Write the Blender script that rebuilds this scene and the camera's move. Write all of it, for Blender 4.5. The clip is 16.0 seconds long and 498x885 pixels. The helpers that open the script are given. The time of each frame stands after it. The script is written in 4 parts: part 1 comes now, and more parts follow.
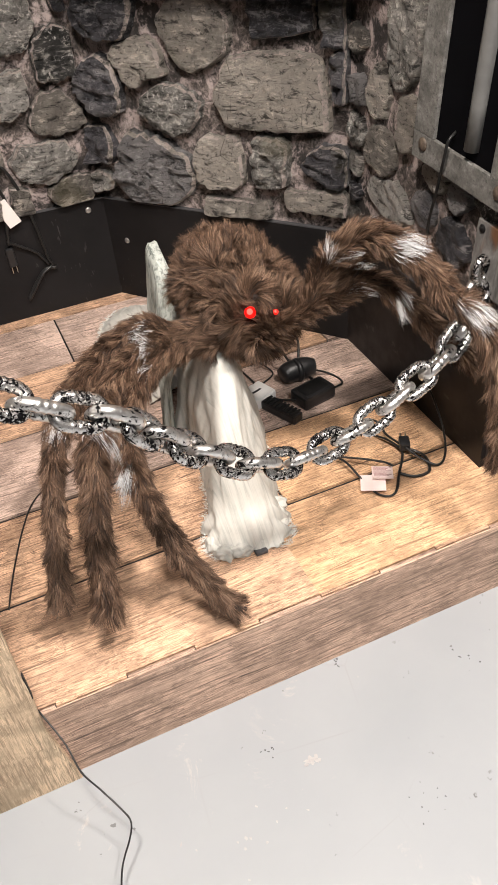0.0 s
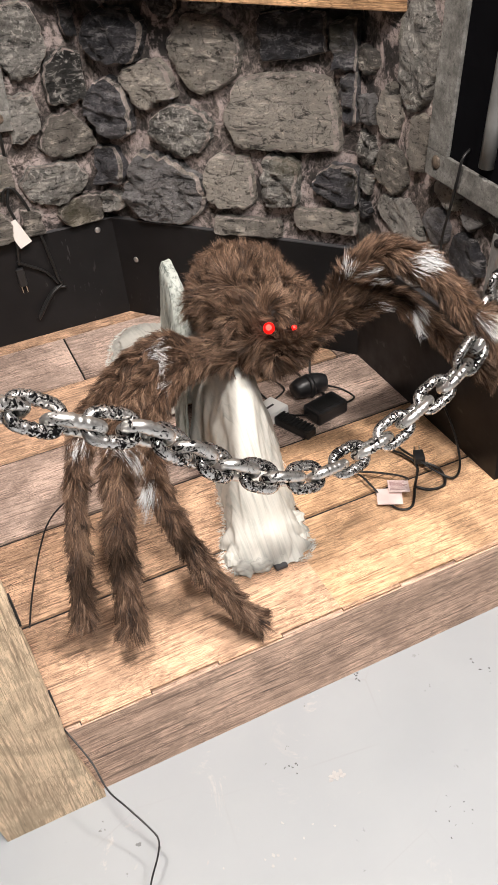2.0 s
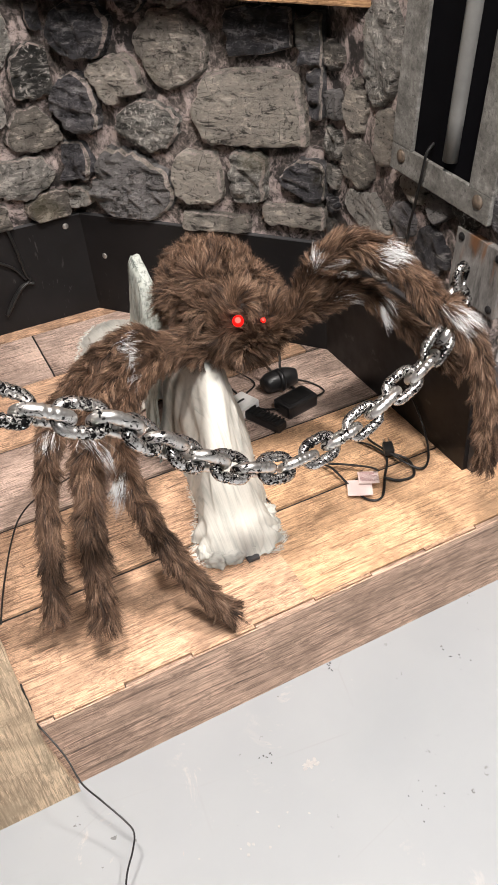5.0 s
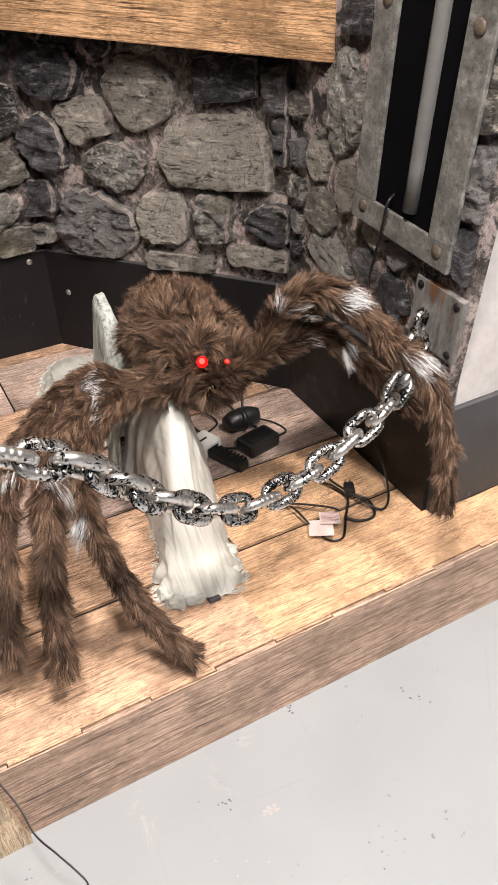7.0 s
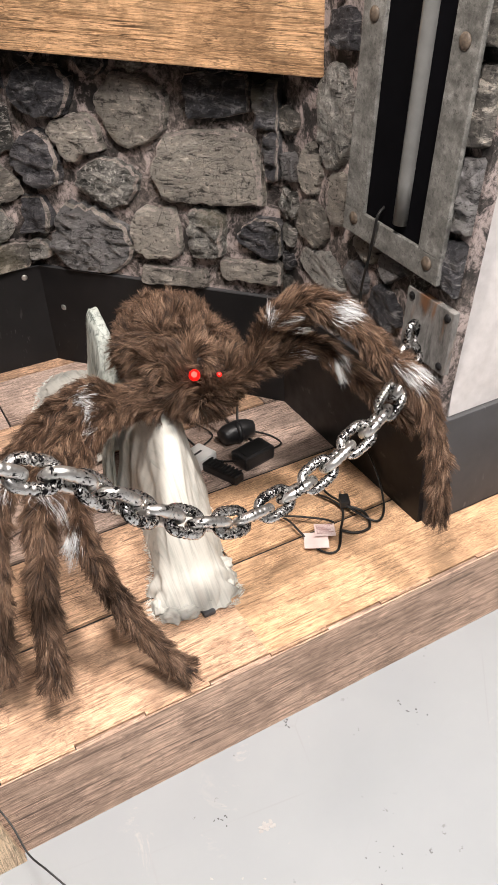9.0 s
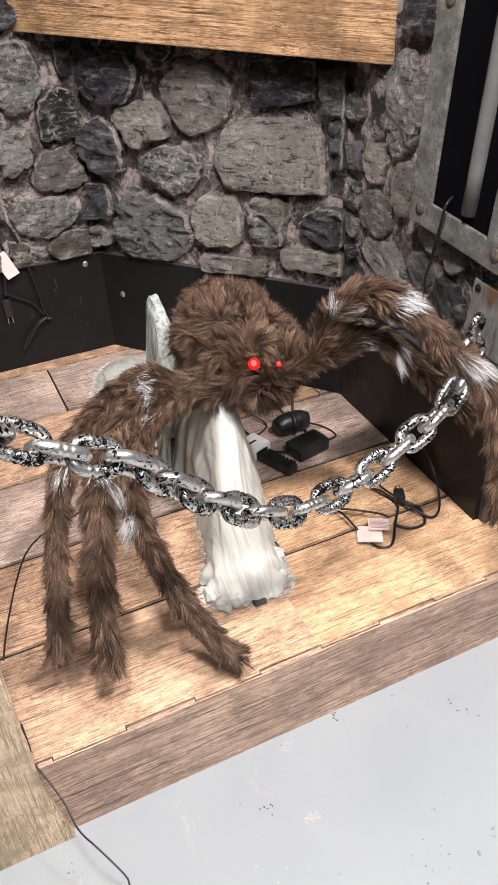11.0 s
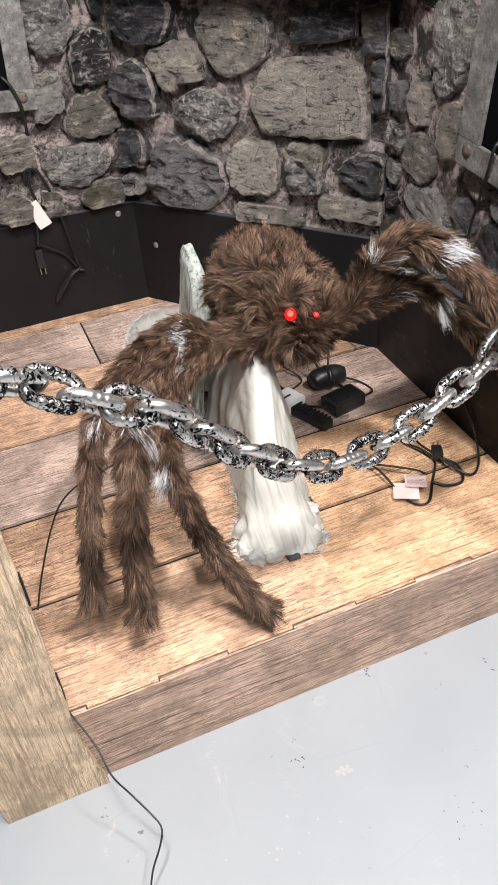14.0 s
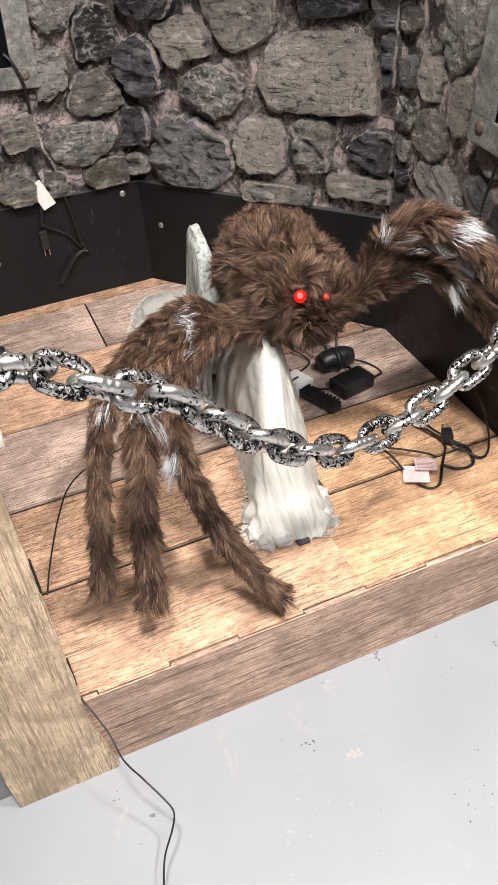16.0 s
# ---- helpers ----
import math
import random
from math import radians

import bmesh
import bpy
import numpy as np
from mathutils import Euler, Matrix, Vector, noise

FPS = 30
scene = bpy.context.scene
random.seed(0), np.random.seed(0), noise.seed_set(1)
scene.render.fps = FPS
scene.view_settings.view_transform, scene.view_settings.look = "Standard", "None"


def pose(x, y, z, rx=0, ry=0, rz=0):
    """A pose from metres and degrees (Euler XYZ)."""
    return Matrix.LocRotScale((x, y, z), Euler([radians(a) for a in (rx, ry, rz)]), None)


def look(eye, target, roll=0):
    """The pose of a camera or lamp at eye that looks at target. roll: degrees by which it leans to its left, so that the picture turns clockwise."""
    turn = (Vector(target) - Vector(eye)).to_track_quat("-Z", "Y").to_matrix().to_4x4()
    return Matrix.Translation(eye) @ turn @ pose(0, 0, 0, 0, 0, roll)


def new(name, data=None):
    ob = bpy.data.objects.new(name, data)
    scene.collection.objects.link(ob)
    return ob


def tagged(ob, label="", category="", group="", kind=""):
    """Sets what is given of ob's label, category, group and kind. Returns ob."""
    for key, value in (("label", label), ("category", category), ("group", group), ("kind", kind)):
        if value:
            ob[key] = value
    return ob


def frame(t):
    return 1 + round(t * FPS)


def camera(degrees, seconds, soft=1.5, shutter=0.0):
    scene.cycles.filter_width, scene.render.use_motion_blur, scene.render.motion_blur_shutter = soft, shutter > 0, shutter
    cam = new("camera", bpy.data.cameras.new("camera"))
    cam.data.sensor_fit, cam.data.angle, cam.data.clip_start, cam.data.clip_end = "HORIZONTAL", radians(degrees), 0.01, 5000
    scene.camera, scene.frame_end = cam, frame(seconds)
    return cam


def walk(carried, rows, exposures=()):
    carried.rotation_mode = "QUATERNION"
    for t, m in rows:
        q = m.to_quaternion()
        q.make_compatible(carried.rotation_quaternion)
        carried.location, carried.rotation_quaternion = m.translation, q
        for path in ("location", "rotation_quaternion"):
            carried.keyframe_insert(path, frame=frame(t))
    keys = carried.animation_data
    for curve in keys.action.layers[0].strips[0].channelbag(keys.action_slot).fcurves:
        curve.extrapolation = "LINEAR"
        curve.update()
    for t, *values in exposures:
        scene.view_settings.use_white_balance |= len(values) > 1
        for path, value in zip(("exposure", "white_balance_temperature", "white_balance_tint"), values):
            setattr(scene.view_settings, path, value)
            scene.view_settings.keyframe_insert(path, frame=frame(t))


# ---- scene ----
from mathutils.kdtree import KDTree

cam = camera(36.7, 16.0, soft=0.7)
PATH = [
    (0, (0.122, -0.763, 1.24), (0.653, 0.698, -0.018), -6.0),
    (0.5, (0.097, -0.777, 1.241), (0.642, 0.689, -0.005), -6.0),
    (1, (0.094, -0.773, 1.242), (0.649, 0.696, 0.003), -6.0),
    (1.5, (0.086, -0.76, 1.244), (0.64, 0.717, 0.014), -6.2),
    (2, (0.076, -0.753, 1.243), (0.638, 0.728, 0.022), -6.1),
    (2.5, (0.072, -0.755, 1.237), (0.639, 0.729, 0.023), -6.4),
    (3, (0.075, -0.764, 1.242), (0.648, 0.72, 0.029), -6.6),
    (3.5, (0.076, -0.773, 1.239), (0.668, 0.701, 0.023), -6.5),
    (4, (0.077, -0.772, 1.235), (0.678, 0.684, 0.003), -6.3),
    (6.5, (0.064, -0.759, 1.241), (0.772, 0.69, 0.058), -2.5),
    (7, (0.071, -0.761, 1.247), (0.821, 0.686, 0.088), -2.2),
    (7.5, (0.077, -0.772, 1.253), (0.855, 0.668, 0.103), -2.0),
    (8, (0.083, -0.767, 1.246), (0.875, 0.672, 0.105), -1.9),
    (8.5, (0.086, -0.768, 1.246), (0.865, 0.686, 0.114), -2.4),
    (11, (0.067, -0.758, 1.241), (0.709, 0.753, 0.098), -3.4),
    (11.5, (0.067, -0.751, 1.232), (0.664, 0.762, 0.068), -3.8),
    (12, (0.066, -0.741, 1.232), (0.63, 0.777, 0.058), -4.3),
    (12.5, (0.062, -0.739, 1.234), (0.616, 0.782, 0.06), -4.5),
    (13, (0.062, -0.74, 1.229), (0.611, 0.777, 0.048), -4.6),
    (13.5, (0.064, -0.746, 1.233), (0.61, 0.758, 0.034), -4.7),
    (14, (0.066, -0.741, 1.219), (0.601, 0.745, -0.008), -4.7),
    (14.5, (0.06, -0.74, 1.209), (0.595, 0.727, -0.04), -4.6),
    (15, (0.064, -0.736, 1.216), (0.584, 0.718, -0.054), -4.8),
    (15.5, (0.06, -0.728, 1.213), (0.578, 0.726, -0.059), -4.9),
    (16, (0.061, -0.724, 1.218), (0.573, 0.735, -0.05), -5.2),
]
EXPOSURES = [(0, 0.05, 6600, 11), (3.5, 0.05, 6400, 10), (8, 0.05, 6550, 11), (12.5, 0.08, 6000, 9), (16, 0.10, 6250, 10)]
walk(cam, [(t, look(eye, target, roll)) for t, eye, target, roll in PATH], exposures=EXPOSURES)

# ---- light ----
H = 0.20            # top of the stage
BOARD = 0.49        # top of the black kick boards
world = bpy.data.worlds.new("room_air")
scene.world = world
world.use_nodes = True
world.node_tree.nodes["Background"].inputs[0].default_value = (1.0, 0.97, 0.93, 1)
world.node_tree.nodes["Background"].inputs[1].default_value = 0.02


def area_lamp(name, at, target, size, power, colour):
    data = bpy.data.lights.new(name, "AREA")
    data.shape, data.size, data.size_y = "RECTANGLE", size[0], size[1]
    data.energy, data.color = power, colour
    ob = new(name, data)
    ob.matrix_world = look(at, target)
    return ob


# two ceiling lamps, then an added fill lamp tilted to brighten the walls
LAMPS = [((0.03, -0.50, 2.66), (0.20, 0.20), 70, (1.0, 0.91, 0.835)),
         ((1.05, -0.72, 2.66), (0.16, 0.16), 56, (1.0, 0.92, 0.855)),
         ((0.38, -1.6, 2.66), (0.6, 0.6), 72, (1.0, 0.96, 0.93))]
for at, size, power, colour in LAMPS:
    aim = (at[0] + 0.15, at[1] + 0.25, 0) if at[1] > -1 else (0.15, 1.1, 0.7)
    area_lamp("ceiling_lamp_light", at, aim, size, power, colour)


# ---- materials ----
class Mat:
    """A node material with a few short ways to add nodes."""

    def __init__(self, name, rough=0.6, metal=0.0):
        self.m = bpy.data.materials.new(name)
        self.m.use_nodes = True
        self.t = self.m.node_tree
        self.b = self.t.nodes["Principled BSDF"]
        self.b.inputs["Roughness"].default_value = rough
        self.b.inputs["Metallic"].default_value = metal

    def node(self, kind, **kw):
        n = self.t.nodes.new(kind)
        for k, v in kw.items():
            if k in n.inputs:
                n.inputs[k].default_value = v
        return n

    def link(self, a, b):
        self.t.links.new(a, b)

    def coords(self, scale=(1, 1, 1), shift=True, rot=(0, 0, 0)):
        c = self.node("ShaderNodeTexCoord")
        m = self.node("ShaderNodeMapping")
        m.inputs["Scale"].default_value = scale
        m.inputs["Rotation"].default_value = rot
        self.link(c.outputs["Object"], m.inputs["Vector"])
        if not shift:
            return m.outputs[0]
        o = self.node("ShaderNodeObjectInfo")
        mul = self.node("ShaderNodeMath")
        mul.operation = "MULTIPLY"
        mul.inputs[1].default_value = 37.0
        add = self.node("ShaderNodeVectorMath")
        self.link(o.outputs["Random"], mul.inputs[0])
        self.link(m.outputs[0], add.inputs[0])
        self.link(mul.outputs[0], add.inputs[1])
        return add.outputs[0]

    def noise(self, vec, scale, detail=6.0, rough=0.6, distort=0.0):
        n = self.node("ShaderNodeTexNoise", Scale=scale, Detail=detail, Roughness=rough, Distortion=distort)
        self.link(vec, n.inputs["Vector"])
        return n.outputs["Fac"]

    def voronoi(self, vec, scale, feature="F1"):
        n = self.node("ShaderNodeTexVoronoi", Scale=scale)
        n.feature = feature
        self.link(vec, n.inputs["Vector"])
        return n.outputs["Distance"]

    def ramp(self, fac, stops):
        n = self.node("ShaderNodeValToRGB")
        els = n.color_ramp.elements
        while len(els) < len(stops):
            els.new(0.5)
        for e, (p, c) in zip(els, stops):
            e.position = p
            e.color = (c, c, c, 1) if isinstance(c, (int, float)) else (*c, 1)
        self.link(fac, n.inputs[0])
        return n.outputs[0]

    def mix(self, fac, a, b, mode="MIX"):
        n = self.node("ShaderNodeMix")
        n.data_type, n.blend_type = "RGBA", mode
        for sock, v in ((n.inputs[0], fac), (n.inputs[6], a), (n.inputs[7], b)):
            if isinstance(v, (int, float)):
                sock.default_value = v
            elif isinstance(v, tuple):
                sock.default_value = (*v, 1)
            else:
                self.link(v, sock)
        return n.outputs[2]

    def colour(self, v):
        if isinstance(v, tuple):
            self.b.inputs["Base Color"].default_value = (*v, 1)
        else:
            self.link(v, self.b.inputs["Base Color"])
        return self

    def rough(self, v):
        self.link(v, self.b.inputs["Roughness"])
        return self

    def bump(self, height, strength=0.5, distance=0.005):
        n = self.node("ShaderNodeBump", Strength=strength, Distance=distance)
        self.link(height, n.inputs["Height"])
        self.link(n.outputs[0], self.b.inputs["Normal"])
        return self


def object_random(m):
    return m.node("ShaderNodeObjectInfo").outputs["Random"]


def island_random(m):
    return m.node("ShaderNodeNewGeometry").outputs["Random Per Island"]


def wood_mat(name, pale, mid, dark, axis=0, wear=0.5, rough=0.5, tint=(0.6, 0.5, 0.45), short=1.0):
    """Printed weathered wood: long grain along one axis, dark cracks, pale worn patches and stains."""
    m = Mat(name, rough)

    def stretched(along, across):
        return m.coords(tuple(along if k == axis else across for k in range(3)))

    grain = m.noise(stretched(3.0 * short, 105), 1.5, 10, 0.72, 1.0)
    c = m.ramp(grain, [(0.37, dark), (0.43, mid), (0.50, pale), (0.56, tuple(min(1, x * 1.15) for x in pale)), (0.585, mid), (0.62, pale), (0.68, mid)])
    blotch = m.noise(m.coords((1, 1, 1)), 7.0, 7, 0.65, 0.7)
    c = m.mix(m.ramp(blotch, [(0.47, 0.0), (0.60, wear)]), c, tuple(x * 0.45 for x in mid))
    worn_or_lit = m.noise(m.coords((1, 1, 1)), 4.0, 8, 0.7, 0.4)
    c = m.mix(m.ramp(worn_or_lit, [(0.52, 0.0), (0.66, 0.45)]), c, tuple(min(1, x * 1.2) for x in pale))
    fine = m.noise(stretched(24 * short, 230), 1.5, 6, 0.78, 0.8)
    c = m.mix(m.ramp(fine, [(0.53, 0.0), (0.58, 0.6)]), c, dark)
    c = m.mix(m.ramp(fine, [(0.40, 0.5), (0.45, 0.0)]), c, tuple(min(1, x * 1.3) for x in pale))
    crack = m.noise(stretched(3.0 * short, 95), 1.2, 3, 0.5, 0.8)
    near = m.ramp(crack, [(0.48, 0.0), (0.495, 0.95), (0.505, 0.95), (0.52, 0.0)])
    patch = m.noise(m.coords((1, 1, 1)), 9.0, 4, 0.6)
    flake = m.voronoi(stretched(40 * short, 170), 1.6, "DISTANCE_TO_EDGE")
    c = m.mix(m.mix(1.0, m.ramp(flake, [(0.0, 0.7), (0.05, 0.4), (0.09, 0.0)]), m.ramp(m.noise(m.coords((1, 1, 1)), 13.0, 5, 0.65, 0.5), [(0.46, 0.0), (0.54, 1.0)]), "MULTIPLY"), c, dark)
    c = m.mix(m.mix(1.0, near, m.ramp(patch, [(0.44, 0.0), (0.52, 1.0)]), "MULTIPLY"), c, tuple(x * 0.45 for x in dark))
    lines = m.noise(stretched(1.1, 13), 1.0, 3, 0.5, 0.5)
    bands = [(0.32 + 0.0145 * k, 0.0 if k % 2 else 0.45) for k in range(26)]
    c = m.mix(m.mix(1.0, m.ramp(lines, bands), m.ramp(m.noise(m.coords((1, 1, 1)), 6.0, 4, 0.6), [(0.42, 0.15), (0.58, 1.0)]), "MULTIPLY"), c, tuple(0.6 * x + 0.25 * y for x, y in zip(dark, mid)))
    fleck = m.noise(stretched(22 * short, 190), 1.3, 3, 0.6, 0.4)
    c = m.mix(m.ramp(fleck, [(0.585, 0.0), (0.62, 0.65)]), c, dark)
    stain = m.noise(m.coords((0.6 if axis == 0 else 1, 1, 0.6 if axis == 2 else 1)), 10.0, 9, 0.74, 0.9)
    c = m.mix(m.ramp(stain, [(0.50, 0.0), (0.57, 0.55 * wear), (0.68, 0.75 * wear)]), c, tuple(0.42 * x for x in tint))
    saw = m.noise(stretched(60 * short, 330), 1.0, 4, 0.7, 0.6)
    c = m.mix(m.mix(1.0, m.ramp(saw, [(0.54, 0.0), (0.62, 0.55)]), m.ramp(worn_or_lit, [(0.36, 1.0), (0.58, 0.25)]), "MULTIPLY"), c, tuple(1.6 * x for x in dark))
    r = object_random(m)
    c = m.mix(m.ramp(r, [(0.0, 0.0), (0.5, 0.06), (1.0, 0.16)]), c, tint)
    m.colour(c).bump(m.mix(0.5, grain, fine), 0.2, 0.002)
    m.b.inputs["Specular IOR Level"].default_value = 0.3
    return m.m


M_PLANK = wood_mat("plank_print_tan", (0.80, 0.52, 0.345), (0.62, 0.385, 0.245), (0.10, 0.056, 0.038), 0, 0.65, 0.5, (0.70, 0.47, 0.33))
M_PLANKGOLD = wood_mat("plank_print_gold", (0.80, 0.51, 0.305), (0.66, 0.40, 0.225), (0.14, 0.076, 0.045), 0, 0.6, 0.5, (0.74, 0.48, 0.30))
M_PLANKPINK = wood_mat("plank_print_pink", (0.74, 0.56, 0.47), (0.56, 0.41, 0.335), (0.10, 0.068, 0.055), 0, 0.7, 0.5, (0.66, 0.50, 0.42))
M_FASCIA = wood_mat("fascia_print", (0.74, 0.52, 0.395), (0.50, 0.33, 0.245), (0.11, 0.070, 0.055), 0, 0.5, 0.55, (0.5, 0.36, 0.27), 0.45)
M_POST = wood_mat("post_print", (0.80, 0.615, 0.43), (0.63, 0.46, 0.31), (0.20, 0.135, 0.09), 2, 0.7, 0.5, (0.6, 0.48, 0.32), 0.5)
M_BEAM = wood_mat("beam_print", (0.68, 0.42, 0.235), (0.46, 0.26, 0.13), (0.075, 0.042, 0.022), 0, 0.75, 0.5, (0.5, 0.32, 0.18), 0.5)


def groove_mat():
    m = Mat("groove_dark", 0.8)
    v = m.coords()
    m.colour(m.ramp(m.noise(v, 30), [(0.3, (0.004, 0.003, 0.003)), (0.8, (0.012, 0.009, 0.008))]))
    return m.m


M_GROOVE = groove_mat()


def stone_mat(name, stops, grit, pale, worn_or_lit=0.0):
    """Split stone; stops: its ground colours, grit: how much pale grit breaks through, and last how much pale edge
    highlight is painted in.
    """
    m = Mat(name, 0.55)
    v = m.coords()
    warp = m.noise(v, 11, 6, 0.65, 1.2)
    strata = m.noise(m.coords((1.0, 1.0, 3.4), rot=(0.25, 0.3, 0.2)), 19, 10, 0.75, 0.5)
    fine = m.noise(v, 85, 8, 0.72, 0.5)
    ridge = m.ramp(strata, [(0.36, 0.0), (0.47, 0.75), (0.50, 1.0), (0.53, 0.7), (0.66, 0.1)])
    c = m.ramp(m.mix(0.45, warp, object_random(m)), [(0.30, stops[0]), (0.48, stops[1]), (0.66, stops[2])])
    c = m.mix(m.ramp(strata, [(0.39, 0.85), (0.455, 0.0)]), c, tuple(x * 0.16 for x in stops[0]))
    c = m.mix(m.mix(1.0, m.ramp(strata, [(0.53, 0.0), (0.58, 0.7)]), m.ramp(warp, [(0.40, 0.15), (0.60, 1.0)]), "MULTIPLY"), c, tuple(min(1, x * 1.9 + 0.03) for x in stops[2]))
    spot = m.mix(1.0, m.ramp(fine, [(0.53, 0.0), (0.60, grit)]), m.ramp(m.noise(v, 19, 5, 0.7, 0.8), [(0.44, 0.0), (0.56, 1.0)]), "MULTIPLY")
    c = m.mix(spot, c, pale)
    c = m.mix(m.ramp(fine, [(0.36, 0.8), (0.44, 0.0)]), c, tuple(x * 0.2 for x in stops[0]))
    crack = m.voronoi(m.coords((1, 1, 1.3), rot=(0.2, 0.6, 0.4)), 15, "DISTANCE_TO_EDGE")
    c = m.mix(m.mix(1.0, m.ramp(crack, [(0.0, 0.8), (0.022, 0.0)]), m.ramp(m.noise(v, 9, 3), [(0.5, 0.0), (0.6, 1.0)]), "MULTIPLY"), c, tuple(x * 0.3 for x in stops[0]))
    if worn_or_lit:
        # pale edge highlight, put into the colour in noisy patches
        edge_light = m.noise(v, 38, 8, 0.8, 0.9)
        c = m.mix(m.ramp(edge_light, [(0.46, 0.0), (0.55, worn_or_lit)]), c, (0.80, 0.69, 0.645))
    c = m.mix(m.ramp(m.noise(v, 6, 3, 0.5), [(0.62, 0.0), (0.74, 0.4)]), c, (0.15, 0.13, 0.05))
    m.colour(c).bump(m.mix(0.35, m.mix(0.4, ridge, warp), fine), 1.0, 0.034)
    m.b.inputs["Specular IOR Level"].default_value = 0.4
    return m.m


def mortar_mat():
    """Rough grey-brown mortar with pale pink smears."""
    m = Mat("mortar_print", 0.7)
    v = m.coords((1, 1, 1), False)
    big = m.noise(v, 15, 8, 0.72, 0.6)
    fine = m.noise(v, 75, 8, 0.75, 0.7)
    c = m.ramp(fine, [(0.38, (0.018, 0.015, 0.014)), (0.50, (0.13, 0.107, 0.096)), (0.64, (0.42, 0.35, 0.32))])
    # near-black patches stand in for the printed shadow in the gaps
    c = m.mix(m.ramp(m.noise(v, 5, 3), [(0.42, 0.9), (0.56, 0.0)]), c, (0.014, 0.012, 0.012))
    smear = m.ramp(big, [(0.48, 0.0), (0.54, 0.6), (0.62, 0.75), (0.70, 0.3)])
    c = m.mix(m.mix(1.0, smear, m.ramp(fine, [(0.38, 0.2), (0.52, 1.0)]), "MULTIPLY"), c, (0.70, 0.58, 0.55))
    m.colour(c).bump(m.mix(0.5, big, fine), 0.9, 0.025)
    return m.m


GREYS = ((0.105, 0.097, 0.088), (0.29, 0.265, 0.235), (0.50, 0.455, 0.40))
DARKS = ((0.036, 0.036, 0.043), (0.105, 0.102, 0.115), (0.27, 0.26, 0.26))
M_STONE = stone_mat("stone_grey", GREYS, 0.55, (0.45, 0.41, 0.37))
M_STONEDARK = stone_mat("stone_dark", DARKS, 0.55, (0.36, 0.35, 0.37))
M_STONEROUGH = stone_mat("stone_gritty", ((0.035, 0.035, 0.034), (0.17, 0.163, 0.15), (0.46, 0.44, 0.41)), 0.95, (0.82, 0.79, 0.74))
# the printed stones' pale edge highlights, painted as a colour of their own
M_RIM = stone_mat("stone_edge_highlight", GREYS, 0.5, (0.70, 0.62, 0.58), 0.9)
M_MORTAR = mortar_mat()


def scratched(name, base, light, rough=0.42, amount=0.5):
    m = Mat(name, rough)
    v = m.coords()
    c = m.ramp(m.noise(v, 4, 5), [(0.3, base), (0.75, tuple(x * 1.5 + 0.004 for x in base))])
    s = m.noise(m.coords((60, 9, 14), rot=(0.3, 0.5, 0.7)), 2.0, 3, 0.5)
    patch = m.noise(v, 5, 2)
    f = m.mix(1.0, m.ramp(s, [(0.66, 0.0), (0.70, amount)]), m.ramp(patch, [(0.5, 0.0), (0.62, 1.0)]), "MULTIPLY")
    c = m.mix(f, c, light)
    m.colour(c).rough(m.ramp(m.noise(v, 18, 4), [(0.3, rough - 0.1), (0.8, rough + 0.15)]))
    m.b.inputs["Specular IOR Level"].default_value = 0.17
    return m.m


M_BOARD = scratched("black_board", (0.008, 0.0075, 0.008), (0.10, 0.097, 0.094), 0.42, 0.35)
M_BOXBLACK = scratched("grey_box", (0.016, 0.016, 0.017), (0.10, 0.10, 0.10), 0.5, 0.35)
M_BASEGREY = scratched("grey_kick", (0.052, 0.052, 0.055), (0.16, 0.16, 0.16), 0.5, 0.5)


def plain(name, colour, rough=0.5, metal=0.0, var=0.15, scale=25):
    m = Mat(name, rough, metal)
    v = m.coords()
    lo, hi = tuple(x * (1 - var) for x in colour), tuple(min(1, x * (1 + var)) for x in colour)
    n = m.noise(v, scale, 5)
    m.colour(m.ramp(n, [(0.3, lo), (0.7, hi)])).bump(n, 0.08, 0.001)
    return m.m


M_WHITEWALL = plain("white_panel", (0.56, 0.535, 0.53), 0.6, 0, 0.10, 34)
# tones of the added room, set for bounce and reflections
M_WALLPAINT = plain("wall_paint", (0.24, 0.237, 0.235), 0.7, 0, 0.05, 3)
M_CEIL = plain("ceiling_paint", (0.72, 0.72, 0.71), 0.8, 0, 0.04, 3)
M_BLACKPL = plain("black_plastic", (0.014, 0.014, 0.015), 0.38, 0, 0.3, 60)
M_CABLE = plain("black_rubber", (0.010, 0.010, 0.010), 0.42, 0, 0.3, 60)
M_WHITEPL = plain("white_plastic", (0.75, 0.74, 0.72), 0.4, 0, 0.05)
M_TAG = plain("paper_tag", (0.72, 0.58, 0.55), 0.6, 0, 0.07)
M_TAGWHITE = plain("white_paper_tag", (0.75, 0.70, 0.67), 0.6, 0, 0.05)
M_INK = plain("tag_ink", (0.42, 0.26, 0.25), 0.7)
M_METAL = plain("steel_screw", (0.45, 0.44, 0.43), 0.35, 0.8, 0.2, 60)
M_VOID = plain("unlit_opening_black", (0.003, 0.003, 0.004), 0.7)
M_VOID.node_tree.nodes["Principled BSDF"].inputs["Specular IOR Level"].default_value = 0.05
M_PIPE = plain("grey_tube", (0.15, 0.15, 0.145), 0.3, 0, 0.15)
M_RUST = plain("rusty_bolt", (0.105, 0.080, 0.060), 0.55, 0.0, 0.5, 150)
M_BRASS = plain("brass_prong", (0.55, 0.52, 0.45), 0.3, 1.0)


